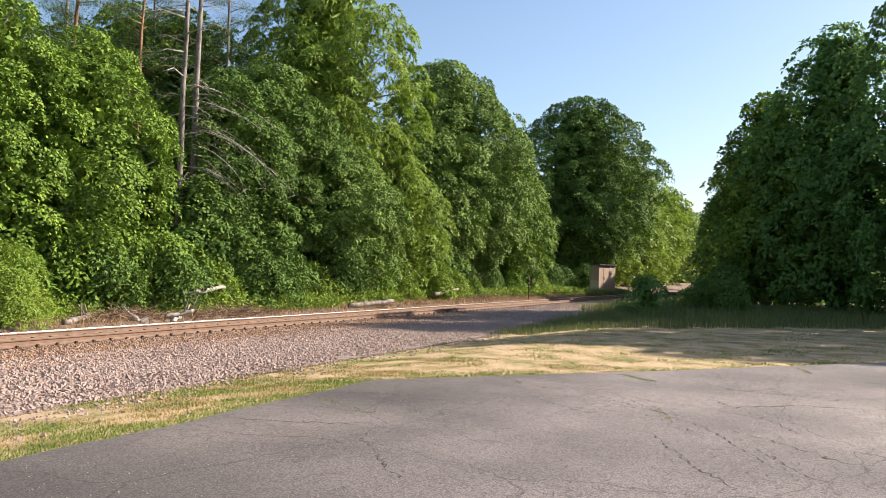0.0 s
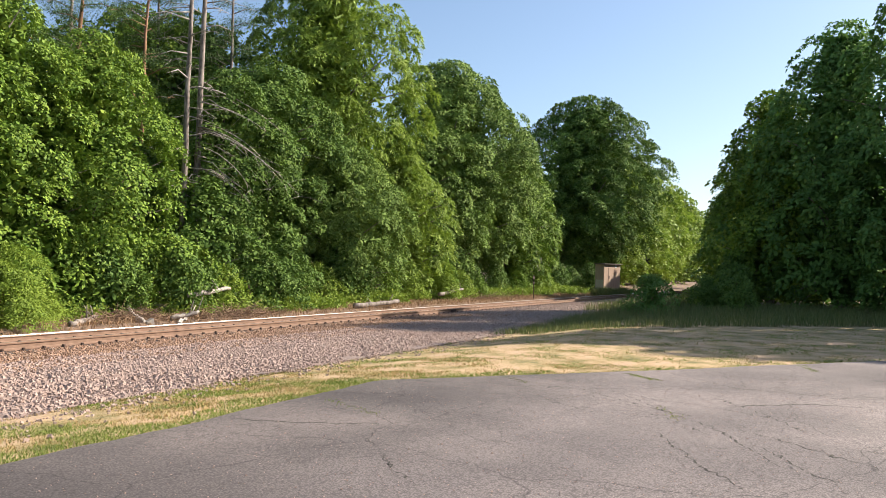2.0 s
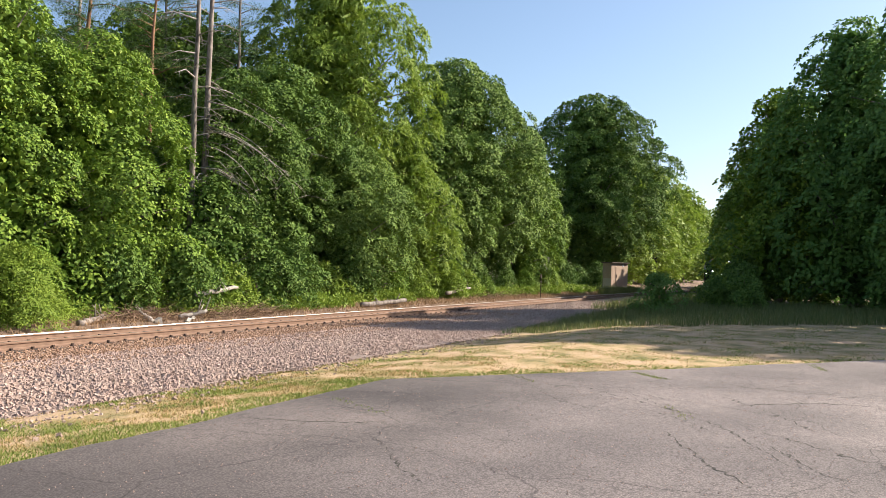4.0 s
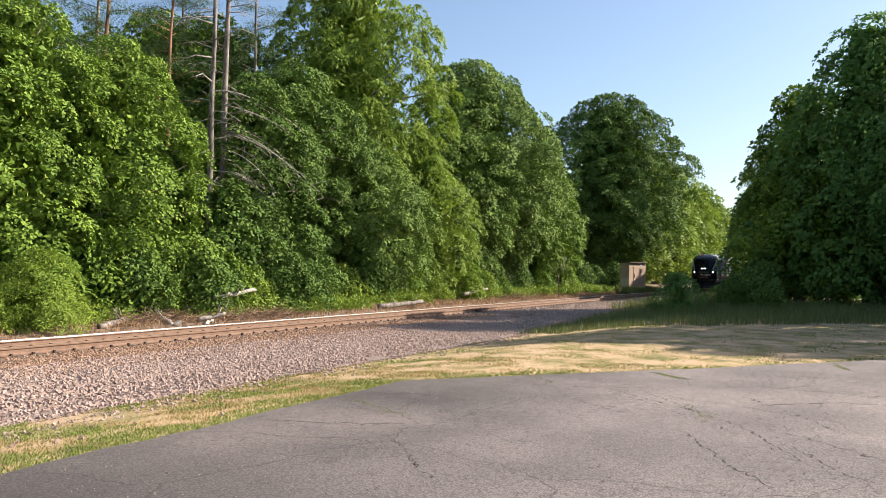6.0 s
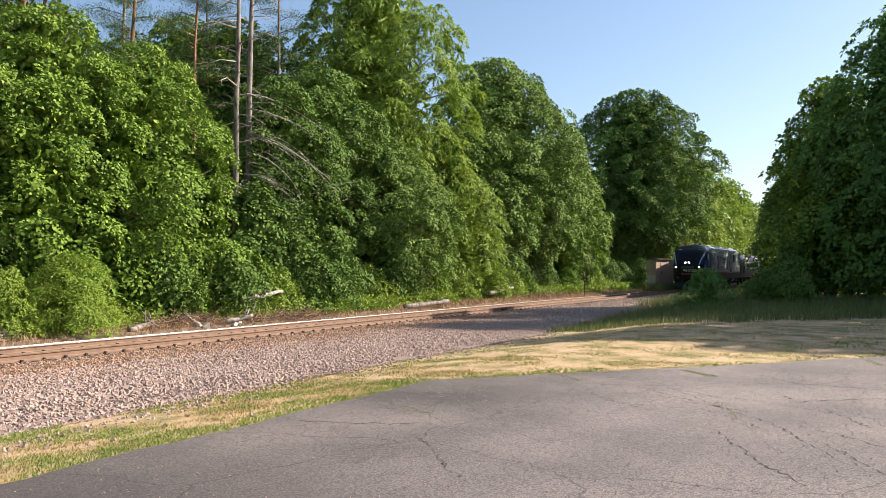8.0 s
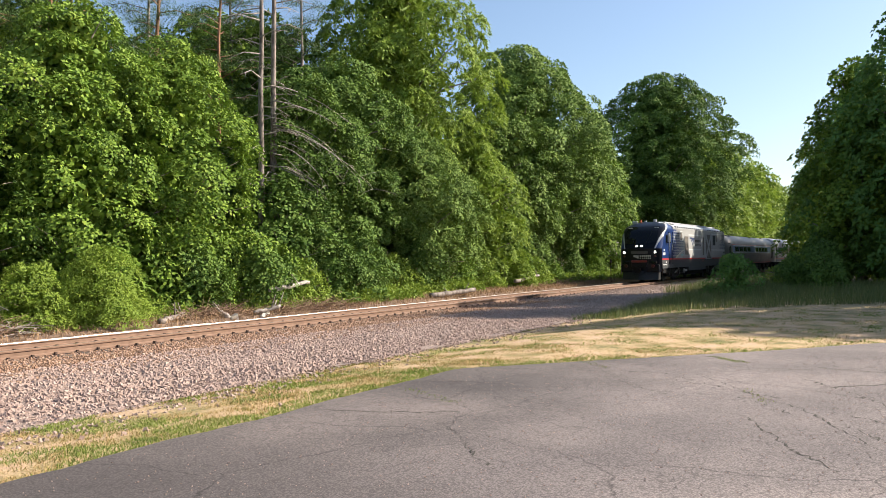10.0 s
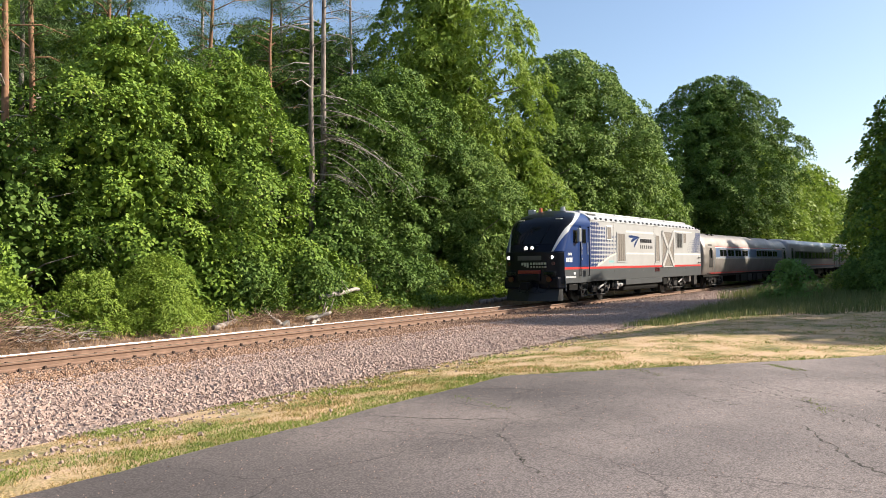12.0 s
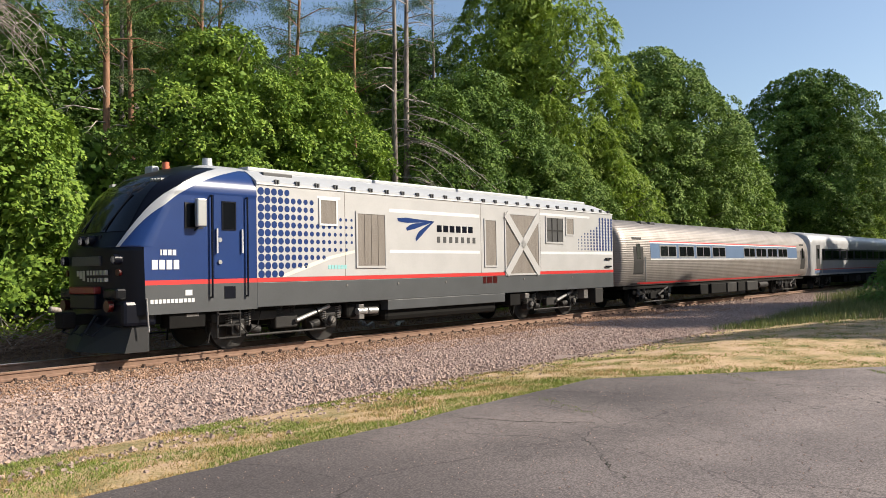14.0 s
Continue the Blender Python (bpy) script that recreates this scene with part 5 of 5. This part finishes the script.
def snag_branches(x, y, seed, label, n, length, droop, z0, z1, ax, m):
    """A dead drooping limb with side twigs, standing out from a trunk."""
    rnd = random.Random(seed)
    ob = thing("dead_branch", label, "branch", pose(x, y, 0))
    for _ in range(n):
        verts, faces = [], []
        z = rnd.uniform(z0, z1)
        a = ax + rnd.uniform(-0.7, 0.7)
        L = length * rnd.uniform(0.5, 1)
        p, d = Vector((0, 0, z)), Vector((math.cos(a), math.sin(a), rnd.uniform(-0.25, 0.15)))
        pts = [p.copy()]
        for s in range(7):
            d.z -= droop * rnd.uniform(0.3, 1.2) / 7
            d.x += rnd.uniform(-0.12, 0.12)
            p = p + d.normalized() * L / 7
            pts.append(p.copy())
        tube(verts, faces, pts, [0.035 * (1 - 0.85 * s / 7) for s in range(8)], 5)
        for s in range(2, 8):
            for _ in range(2):
                e = pts[s] + Vector((rnd.uniform(-0.6, 0.6), rnd.uniform(-0.6, 0.6), rnd.uniform(-0.7, 0.2))) * (L / 4)
                tube(verts, faces, [pts[s], pts[s].lerp(e, 0.5) + Vector((0, 0, 0.05)), e], [0.012, 0.008, 0.003], 4)
        mesh_part("limb", mesh_from("limb", verts, faces, m, None, True), ob)
    return ob


def build_left_trees():
    far_side = "trees beyond the track"
    # front row, from the camera's left along the track
    tree("maple", "young green maple over brushy bank", 9.6, 24.6, 7.6, 2.6, 0.6, M_LEAF, 11, 0.13, group=far_side)
    # darker leaf colour and wide gaps stand for deep shade under the conifers
    tree("maple", "young green maple over brushy bank", 13.6, 26.4, 6.4, 2.6, 0.8, M_LEAF_DARK, 12, 0.15, gap=0.68, cover=0.8, fill=0.5, group=far_side)
    tree("maple", "broad dense maple with bright green leaves", 18.3, 26.0, 11.0, 3.6, 0.6, M_LEAF, 13, 0.13, shape=0.66, group=far_side)
    tree("maple", "broad dense maple with bright green leaves", 22.6, 25.6, 10.4, 3.5, 0.6, M_LEAF, 14, 0.13, shape=0.66, group=far_side)
    tree("shade_tree", "low dark green tree under the dying conifers", 27.6, 24.3, 5.4, 1.9, 0.2, M_LEAF_DARK, 30, 0.17, group=far_side)
    tree("shade_tree", "dense dark green tree hung with creepers", 31.0, 26.2, 11.0, 3.3, 0.9, M_LEAF_DARK, 15, 0.135, shape=0.8, group=far_side)
    tree("shade_tree", "dense dark green tree hung with creepers", 35.5, 27.2, 12.6, 3.8, 1.0, M_LEAF_DARK, 16, 0.15, shape=0.8, group=far_side)
    tree("shade_tree", "grey green tree with small leaves", 40.0, 25.0, 9.2, 3.7, 0.5, M_LEAF_GREY, 17, 0.13, shape=0.75, pad=0.5, group=far_side)
    tree("locust", "light green tree with drooping compound leaves", 47.4, 25.0, 9.6, 3.2, 0.6, M_LEAF_LIGHT, 18, 0.24, 0.5, slim=0.4, group=far_side)
    tree("locust", "tall open tree with drooping compound leaves", 45.5, 30.0, 22.5, 6.3, 3.0, M_LEAF_LIGHT, 19, 0.24, 0.5, slim=0.45, shape=0.9, fill=0.8, gap=0.3, pad=0.85, group=far_side)
    tree("shade_tree", "dark green tree with fine leaves", 54.5, 26.6, 12.5, 4.6, 0.5, M_LEAF_GREY, 20, 0.18, shape=0.75, group=far_side)
    tree("shade_tree", "tall rounded tree with fine leaves", 62.5, 28.5, 19.0, 7.4, 1.0, M_LEAF_GREY, 21, 0.2, pad=0.8, gap=0.25, cover=1.8, shape=0.85, group=far_side)
    tree("locust", "light green tree with drooping leaves at the bank", 70.0, 25.2, 11.6, 4.0, 0.5, M_LEAF, 22, 0.26, 0.5, slim=0.4, group=far_side)
    # deep green leaves here put the crown's shaded left side into the colour
    tree("maple", "large rounded maple with shade-darkened leaves behind a small shed", 99.5, 26.6, 23.6, 9.3, 1.0, M_LEAF_DARK, 23, 0.24, pad=0.95, gap=0.2, cover=1.9, shape=0.95, group=far_side)
    tree("maple", "bright green tree beside the small shed", 108.0, 25.5, 12.0, 4.4, 0.5, M_LEAF_LIGHT, 24, 0.32, group=far_side)
    tree("maple", "dark green tree beyond the small shed", 119.0, 26.5, 19.5, 6.6, 0.6, M_LEAF_LIGHT, 29, 0.34, shape=0.85, group=far_side)
    tree("shade_tree", "light green tree far along the track", 140.0, 27.0, 20.0, 7.0, 0.6, M_LEAF_LIGHT, 25, 0.42, group=far_side)
    tree("shade_tree", "light green tree far along the track", 126.0, 24.0, 10.5, 4.6, 0.4, M_LEAF_LIGHT, 26, 0.36, group=far_side)
    tree("shade_tree", "light green tree far along the track", 165.0, 26.0, 19.0, 7.0, 0.6, M_LEAF_LIGHT, 27, 0.46, group=far_side)
    w = tree("shade_tree", "hazy green tree closing the view along the track", 215.0, 30.0, 18.5, 9.0, 0.4, M_LEAF, 28, 0.85, group=far_side)
    for x, y, s in ((238, 20, 0.9), (232, 43, 1.1), (262, 8, 0.95), (188, 36, 1.2), (255, 30, 1.0), (285, -8, 1.0), (300, 12, 1.05)):
        copy_thing(w, pose(x, y, 0.2, 0, 0, x * 37 % 360) @ Matrix.Scale(s, 4))
    # back row
    back = "woods behind the front row"
    b1 = tree("wood_tree", "tall dark woodland tree", 26.0, 36.0, 14.0, 4.8, 1.5, M_LEAF_DARK, 31, 0.28, cover=1.2, fill=0.7, group=back)
    b2 = tree("wood_tree", "tall green woodland tree", 37.5, 37.0, 16.5, 5.2, 2.0, M_LEAF, 32, 0.28, cover=1.2, fill=0.7, group=back)
    for k, (x, y, s) in enumerate(((6, 33, 0.62), (12, 40, 0.62), (19.5, 41, 0.66), (31, 43, 0.72), (52, 38, 1.05), (62, 41, 1.1), (78, 36, 1.1), (86, 32, 0.95), (45, 42, 1.1), (74, 46, 1.2), (0, 30, 0.85), (10.5, 32, 0.6), (16.5, 33, 0.62), (23, 31.5, 0.6), (30, 33, 0.62), (40, 33, 0.65), (44, 37, 1.0), (49, 35.5, 1.0), (34, 40, 0.75), (-7, 27, 0.8), (15, 36, 0.95), (22, 38.5, 1.0), (27.5, 41, 1.1), (9, 37, 0.9), (32.5, 38.5, 1.05), (39.5, 41, 1.1), (39.5, 35.5, 1.2), (110, 40, 1.2), (124, 34, 1.2), (2, 44, 1.1))):
        copy_thing((b1, b2)[k % 2], pose(x, y, ground_z(x, y) - 0.05, 0, 0, k * 77 % 360) @ Matrix.Scale(s, 4))
    # pines
    pine(14.6, 27.6, 19, 41, 6.5, 0.17, M_PINE, "tall pine with orange bark and ragged crown", crown_from=0.45)
    pine(20.6, 31.0, 20, 42, 8, 0.16, M_PINE, "tall pine with orange bark and ragged crown", crown_from=0.5, tilt=0.5)
    pine(26.6, 32.0, 19, 43, 7, 0.18, M_PINE, "forked pine with orange upper stem", crown_from=0.55, tilt=1.0)
    for k, (x, y, h, tilt, bark) in enumerate(((11.5, 31.5, 19, 0.4, M_PINE), (17.2, 30.2, 20, -0.4, M_PINE), (18.9, 34.5, 21, 0.2, M_BARK), (23.2, 33.5, 20, 0.6, M_PINE), (25.0, 38.0, 22, -0.3, M_BARK), (29.5, 35.5, 21, 0.3, M_BARK), (33.0, 34.0, 21, 0.5, M_PINE), (36.5, 36.0, 22, -0.4, M_BARK))):
        pine(x, y, h, 140 + k, 6.5, 0.16, bark, "tall pine with orange bark and ragged crown" if bark is M_PINE else "tall grey-stemmed pine with ragged crown", crown_from=0.42, tilt=tilt)
    pine(37.6, 31.5, 21, 149, 7.0, 0.17, M_BARK, "tall grey-stemmed pine with ragged crown", crown_from=0.4)
    pine(27.3, 25.4, 21, 44, 4.5, 0.17, M_BARK, "grey dying conifer with bare drooping branches", crown_from=0.8, tilt=0.3)
    pine(28.2, 25.6, 22, 45, 4.5, 0.19, M_BARK, "grey dying conifer with bare drooping branches", crown_from=0.8, tilt=0.7)
    snag_branches(28.2, 25.4, 51, "long bleached dead boughs drooping from a conifer", 8, 6.2, 1.25, 7.2, 10.5, -0.75, M_DEAD)
    snag_branches(28.0, 25.2, 52, "long bleached dead boughs drooping from a conifer", 5, 4.0, 1.2, 5.2, 7.0, -0.6, M_DEAD)
    snag_branches(8.0, 23.6, 53, "grey tangle of dead hanging twigs", 22, 3.6, 1.6, 7.5, 11.0, -0.9, M_DEAD)


def build_shrubs():
    rnd = random.Random(77)
    shrub(16.2, 21.8, 2.3, 1.55, M_LEAF_LIGHT, 61, "bushy bright green willow shrub beside the track", leaf=0.085, slim=0.42)
    shrub(14.3, 22.3, 1.9, 1.25, M_LEAF_LIGHT, 62, "bushy bright green willow shrub beside the track", leaf=0.085, slim=0.42)
    shrub(11.6, 22.6, 1.3, 0.9, M_LEAF_GREY, 63, "low grey green shrub among dead brush")
    a = shrub(22.2, 23.2, 2.2, 1.0, M_LEAF, 64, "leafy green shrub under the trees", leaf=0.13)
    b = shrub(25.0, 23.0, 1.6, 0.9, M_LEAF_LIGHT, 65, "leafy light green shrub under the trees", leaf=0.125)
    c = shrub(29.6, 22.6, 2.6, 1.2, M_LEAF_DARK, 66, "leafy dark shrub under the trees", leaf=0.15)
    for x, y, k in ((20.4, 24.0, 1.5), (21.6, 24.6, 1.7), (24.4, 24.3, 1.5), (19.0, 24.2, 1.4), (11.8, 24.6, 1.5), (26.2, 23.4, 1.2), (13.6, 29.0, 1.7), (15.8, 29.4, 1.8), (11.6, 29.2, 1.7), (17.8, 29.6, 1.8)):
        copy_thing(a, pose(x, y, ground_z(x, y) - 0.04, 0, 0, x * 97 % 360) @ Matrix.Scale(k, 4))
    for k in range(36):
        x = 7 + k * 2.45 + rnd.uniform(-0.7, 0.7)
        y = track_y(x) + rnd.uniform(5.6, 8.0) + (0.6 if x < 20 else 0)
        if 12.5 < x < 16:                              # a dark gap behind the willow shrub
            continue
        if 16 <= x < 18.5:
            y = 24.2
        copy_thing((a, b, c)[rnd.randrange(3)], pose(x, y, ground_z(x, y) - 0.04, 0, 0, rnd.uniform(0, 360)) @ Matrix.Scale(rnd.uniform(0.6, 1.25), 4))
    # near side of the track
    shrub(34.5, 6.3, 1.75, 1.0, M_LEAF_SHADE, 67, "leafy shrub at the edge of the tall grass", leaf=0.11)
    s = shrub(40.6, 4.7, 1.6, 1.1, M_LEAF_LIGHT, 68, "light green shrub beside the ballast", leaf=0.12)
    for x, y, k in ((38.2, 4.6, 0.6), (44.0, 3.9, 1.0), (50.5, 4.2, 1.1), (37.5, 3.2, 0.8), (58, 5.3, 1.1), (70, 6.4, 1.2), (88, 8.0, 1.3)):
        copy_thing(s if k > 1 else c, pose(x, y, ground_z(x, y) - 0.04, 0, 0, x * 53 % 360) @ Matrix.Scale(k, 4))


def build_right_trees():
    g = "trees on the near side of the track"
    tree("maple", "dense green maple with large leaves", 46.8, 2.2, 11.9, 3.45, 0.2, M_LEAF, 71, 0.204, shape=0.6, slim=0.7, group=g)
    tree("maple", "tall dense maple in shade", 44.0, -1.0, 14.5, 3.9, 0.2, M_LEAF_SHADE, 72, 0.204, shape=0.6, slim=0.7, group=g)
    tree("maple", "tall dense maple in shade", 40.5, -5.2, 16.4, 4.5, 0.2, M_LEAF_SHADE, 73, 0.204, shape=0.6, slim=0.7, group=g)
    # maples out of view, added to throw tree shadows over lawn and ballast
    d = tree("maple", "tall dense maple in shade", 36.5, -12.0, 17.0, 4.6, 0.4, M_LEAF_SHADE, 74, 0.36, shape=0.6, slim=0.7, group=g)
    for x, y, s in ((37, -19, 1.09), (42.5, -25, 1.1), (50, -12, 1.0), (66, -12, 1.1)):
        copy_thing(d, pose(x, y, 0, 0, 0, x * 31 % 360) @ Matrix.Scale(s, 4))
    # row hidden behind the nearer maples, added to shade the passing train
    tree("shade_tree", "shade-casting dense green tree along the track", 69.5, 4.4, 12.0, 3.9, 0.2, M_LEAF_SHADE, 75, 0.28, shape=0.6, slim=0.7, group=g)
    e = tree("shade_tree", "shade-casting dense green tree along the track", 80.0, 4.8, 14.0, 4.2, 0.2, M_LEAF_SHADE, 76, 0.46, shape=0.6, slim=0.7, group=g)
    for x, y, s in ((74, -0.5, 1.1), (76.5, 4.0, 0.92), (85.5, 5.0, 0.95), (91, 5.4, 0.95), (86, -3, 1.3), (97, 5.2, 0.95), (103, 5.0, 0.95), (110, 5.2, 0.95), (118, 4.8, 0.95), (126, 4.5, 0.95), (150, 2.0, 1.2), (166, -1, 1.2), (185, -4, 1.2)):
        copy_thing(e, pose(x, y, 0, 0, 0, x * 41 % 360) @ Matrix.Scale(s, 4))


build_left_trees()
build_shrubs()
build_right_trees()


# ---- small things along the track ----
M_SHEDWALL = mat("weathered brown panel", [(0.3, (0.3, 0.2, 0.145)), (0.7, (0.47, 0.335, 0.255))], 2, 0.8, 0, 0.2, 30, stretch=(6, 1, 0.4))
M_SHEDPALE = paint("pale tan panel", (0.5, 0.43, 0.33), 0.8)
M_CONCRETE = mat("pale concrete", [(0.3, (0.35, 0.32, 0.28)), (0.7, (0.55, 0.51, 0.46))], 3, 0.9, 0, 0.4, 40)


def build_shed():
    sx, sy = 83.4, 20.2
    ob = thing("signal_shed", "small weathered brown track-side equipment shed with flat roof", "shed", pose(sx, sy, 0.12, 0, 0, -22))
    # local: front wall along x facing -y, side wall towards -x
    W, D, H = 2.9, 1.1, 2.65
    part("wall", box(0, W, 0, 0.06, 0.12, H), M_SHEDWALL, ob)
    part("wall", box(0, W, D - 0.06, D, 0.12, H), M_SHEDWALL, ob)
    part("wall", box(0.0, 0.06, 0.06, D - 0.06, 1.05, H), M_SHEDWALL, ob)
    part("wall", box(W - 0.06, W, 0.06, D - 0.06, 0.12, H), M_SHEDWALL, ob)
    part("side_panel", box(-0.02, 0.05, 0.06, D - 0.06, 0.12, 1.05), M_SHEDPALE, ob, "pale tan lower panel")
    part("plinth", box(-0.08, W + 0.08, -0.08, D + 0.08, -0.7, 0.12), M_CONCRETE, ob)
    part("roof", box(-0.15, W + 0.15, -0.2, D + 0.15, H, H + 0.09, 0.02), M_TIE, ob, "dark overhanging roof")
    d = part("door", box(0.75, 1.75, -0.03, 0.0, 0.2, 2.3, 0.01), M_SHEDWALL, ob)
    part("handle", box(0.85, 0.9, -0.07, -0.03, 1.15, 1.45), M_IRON, d)
    part("sign", box(1.95, 2.2, -0.015, 0.0, 2.3, 2.6), M_WHITE, ob, "small faded white sign")


def build_posts():
    x, y = 60.5, 20.2
    ob = thing("track_marker", "slim dark marker post with round head beside the track", "post", pose(x, y, ground_z(x, y) - 0.1))
    part("post", cyl((0, 0, 0), (0, 0, 1.9), 0.035, None, 10), M_IRON, ob)
    part("head", cyl((0, -0.02, 1.75), (0, 0.02, 1.75), 0.17, None, 20), M_IRON, ob)
    part("arm", box(-0.22, 0.22, -0.02, 0.02, 1.28, 1.36, 0.01), M_IRON, ob)
    x, y = 113.0, 21.5
    ob = thing("crossing_sign", "grey crossing signal mast far along the track", "signal", pose(x, y, -0.3))
    part("mast", cyl((0, 0, 0), (0, 0, 4.6), 0.07, None, 12), M_STEELDUST, ob)
    for a in (-35, 35):
        bm = bmesh.new()
        bmesh.ops.create_cube(bm, size=1, matrix=pose(-0.08, 0, 4.0, a) @ Matrix.Diagonal((0.02, 1.2, 0.2, 1)))
        part("blade", bm, M_STEELDUST, ob)
    part("lamp_bar", box(-0.05, 0.05, -0.6, 0.6, 2.95, 3.05), M_STEELDUST, ob)
    for s in (-0.55, 0.55):
        part("lamp", cyl((-0.05, s, 3.0), (-0.2, s, 3.0), 0.16, None, 16), M_IRON, ob)
    part("case", box(-0.3, 0.3, -0.3, 0.3, 0.1, 1.2, 0.03), M_STEELDUST, ob)


def log(x, y, z, L, r, yaw, pitch, m, label, seed):
    rnd = random.Random(seed)
    ob = thing("log", label, "log", pose(x, y, z, 0, -pitch, yaw))
    verts, faces = [], []
    n = 9
    tube(verts, faces, [(L * k / n, rnd.uniform(-0.04, 0.04), rnd.uniform(-0.03, 0.03)) for k in range(n + 1)], [r * rnd.uniform(0.85, 1.1) * (1 - 0.3 * k / n) for k in range(n + 1)], 10)
    mesh_part("stem", mesh_from("stem", verts, faces, m, None, True), ob)
    for k in range(3):
        p = Vector((L * rnd.uniform(0.3, 0.95), 0, 0))
        v, f = [], []
        tube(v, f, [p, p + Vector((rnd.uniform(0, 0.3), rnd.uniform(-0.4, 0.4), rnd.uniform(0.1, 0.5)))], [r * 0.3, r * 0.12], 6)
        mesh_part("stub", mesh_from("stub", v, f, m, None, True), ob)


def build_logs():
    log(23.6, 21.5, 0.5, 2.9, 0.11, 8, 5, M_DEAD, "bleached fallen log among shrubs", 1)
    log(17.6, 20.6, -0.25, 2.6, 0.12, 30, 2, M_BARK, "grey fallen log beside the track", 2)
    log(34.5, 20.8, -0.18, 3.4, 0.14, -12, 3, M_BARK, "grey fallen log beside the track", 3)
    log(20.4, 20.5, -0.28, 1.2, 0.1, 60, 6, M_DEAD, "short bleached log beside the track", 4)
    log(21.8, 20.6, -0.25, 1.0, 0.09, -30, 14, M_DEAD, "short bleached log beside the track", 5)
    log(47.0, 22.0, 0.15, 4.5, 0.12, 4, 4, M_BARK, "fallen branch on the bank", 6)
    log(10.2, 22.4, 0.75, 3.0, 0.09, 10, -6, M_DEAD, "bleached branch over the brush pile", 7)
    rng = np.random.default_rng(3)
    for x, y, sx, sy in ((20.6, 20.4, 0.3, 0.3), (21.9, 20.3, 0.22, 0.25), (22.4, 20.6, 0.2, 0.25)):
        ob = new("rubble_stone", stones("rubble_stone", np.array([[0, 0, 0.0]]), np.array([sx * 0.6]), M_CONCRETE, rng))
        ob.location = (x, y, ground_z(x, y) + 0.02)
        tagged(ob, "pale broken lump of concrete beside the track", "rubble")


def brush_pile(x, y, sx, sy, h, n, seed, m, label, thick=1.0):
    rnd = random.Random(seed)
    verts, faces = [], []
    for _ in range(n):
        a = rnd.uniform(0, 6.28)
        r = rnd.random() ** 0.6
        px, py = math.cos(a) * r * sx, math.sin(a) * r * sy
        z = ground_z(x + px, y + py) + (1 - r) * h * rnd.random()
        L = rnd.uniform(0.4, 1.3)
        b = rnd.uniform(0, 6.28)
        d = Vector((math.cos(b), math.sin(b), rnd.uniform(-0.25, 0.5)))
        p = Vector((px, py, z + 0.02))
        t = rnd.uniform(0.004, 0.014) * thick
        tube(verts, faces, [p, p + d * L * 0.5 + Vector((0, 0, rnd.uniform(-0.08, 0.1))), p + d * L + Vector((0, 0, rnd.uniform(-0.25, 0.1)))], [t, t * 0.8, t * 0.3], 4)
    ob = new("brush_pile", mesh_from("brush_pile", verts, faces, m))
    ob.location = (x, y, 0)
    tagged(ob, label, "brush", kind="stuff")


def build_brush():
    brush_pile(11.0, 21.6, 2.6, 1.2, 1.1, 900, 1, M_TWIG, "heap of dry brown brushwood beside the track")
    brush_pile(12.4, 21.5, 1.9, 0.8, 1.0, 110, 7, M_DEAD, "tangle of bleached dead branches beside the track", 1.8)
    brush_pile(9.4, 21.8, 2.0, 0.8, 1.1, 90, 8, M_DEAD, "tangle of bleached dead branches beside the track", 1.8)
    brush_pile(8.6, 21.0, 2.4, 0.9, 0.5, 600, 2, M_TWIG, "heap of dry brown brushwood beside the track")
    brush_pile(20.5, 21.4, 2.4, 0.7, 0.4, 380, 3, M_TWIG, "scatter of dry twigs on the bank")
    brush_pile(25.0, 20.8, 3.4, 0.6, 0.3, 420, 4, M_TWIG, "scatter of dry twigs on the bank")
    brush_pile(22.8, 23.4, 0.9, 0.5, 1.9, 160, 5, M_DEAD, "upright dead grey stems in the undergrowth")
    brush_pile(55.0, 21.6, 8.0, 1.0, 0.3, 420, 6, M_TWIG, "scatter of dry twigs on the bank")


build_shed()
build_posts()
build_logs()
build_brush()


# ---- movement ----
def train_x(t):
    return 9.0 + 11.95 * (14 - t)


def on_track(x_front, first, second):
    """The pose of a car whose pivots stand first and second metres behind its front."""
    xa, xb = x_front + first, x_front + second
    ya, yb = track_y(xa), track_y(xb)
    a = math.atan2(yb - ya, xb - xa)
    return pose(xa - first * math.cos(a), ya - first * math.sin(a), RAIL_Z, 0, 0, math.degrees(a))


def motions():
    ts = [k * 0.5 for k in range(29)]
    walk(loco, [(t, on_track(train_x(t), 4.0, 16.3)) for t in ts])
    for k, c in enumerate(coaches):
        walk(c, [(t, on_track(train_x(t) + 21.1 + k * 26.6, 3.6, 22.3)) for t in ts])


motions()
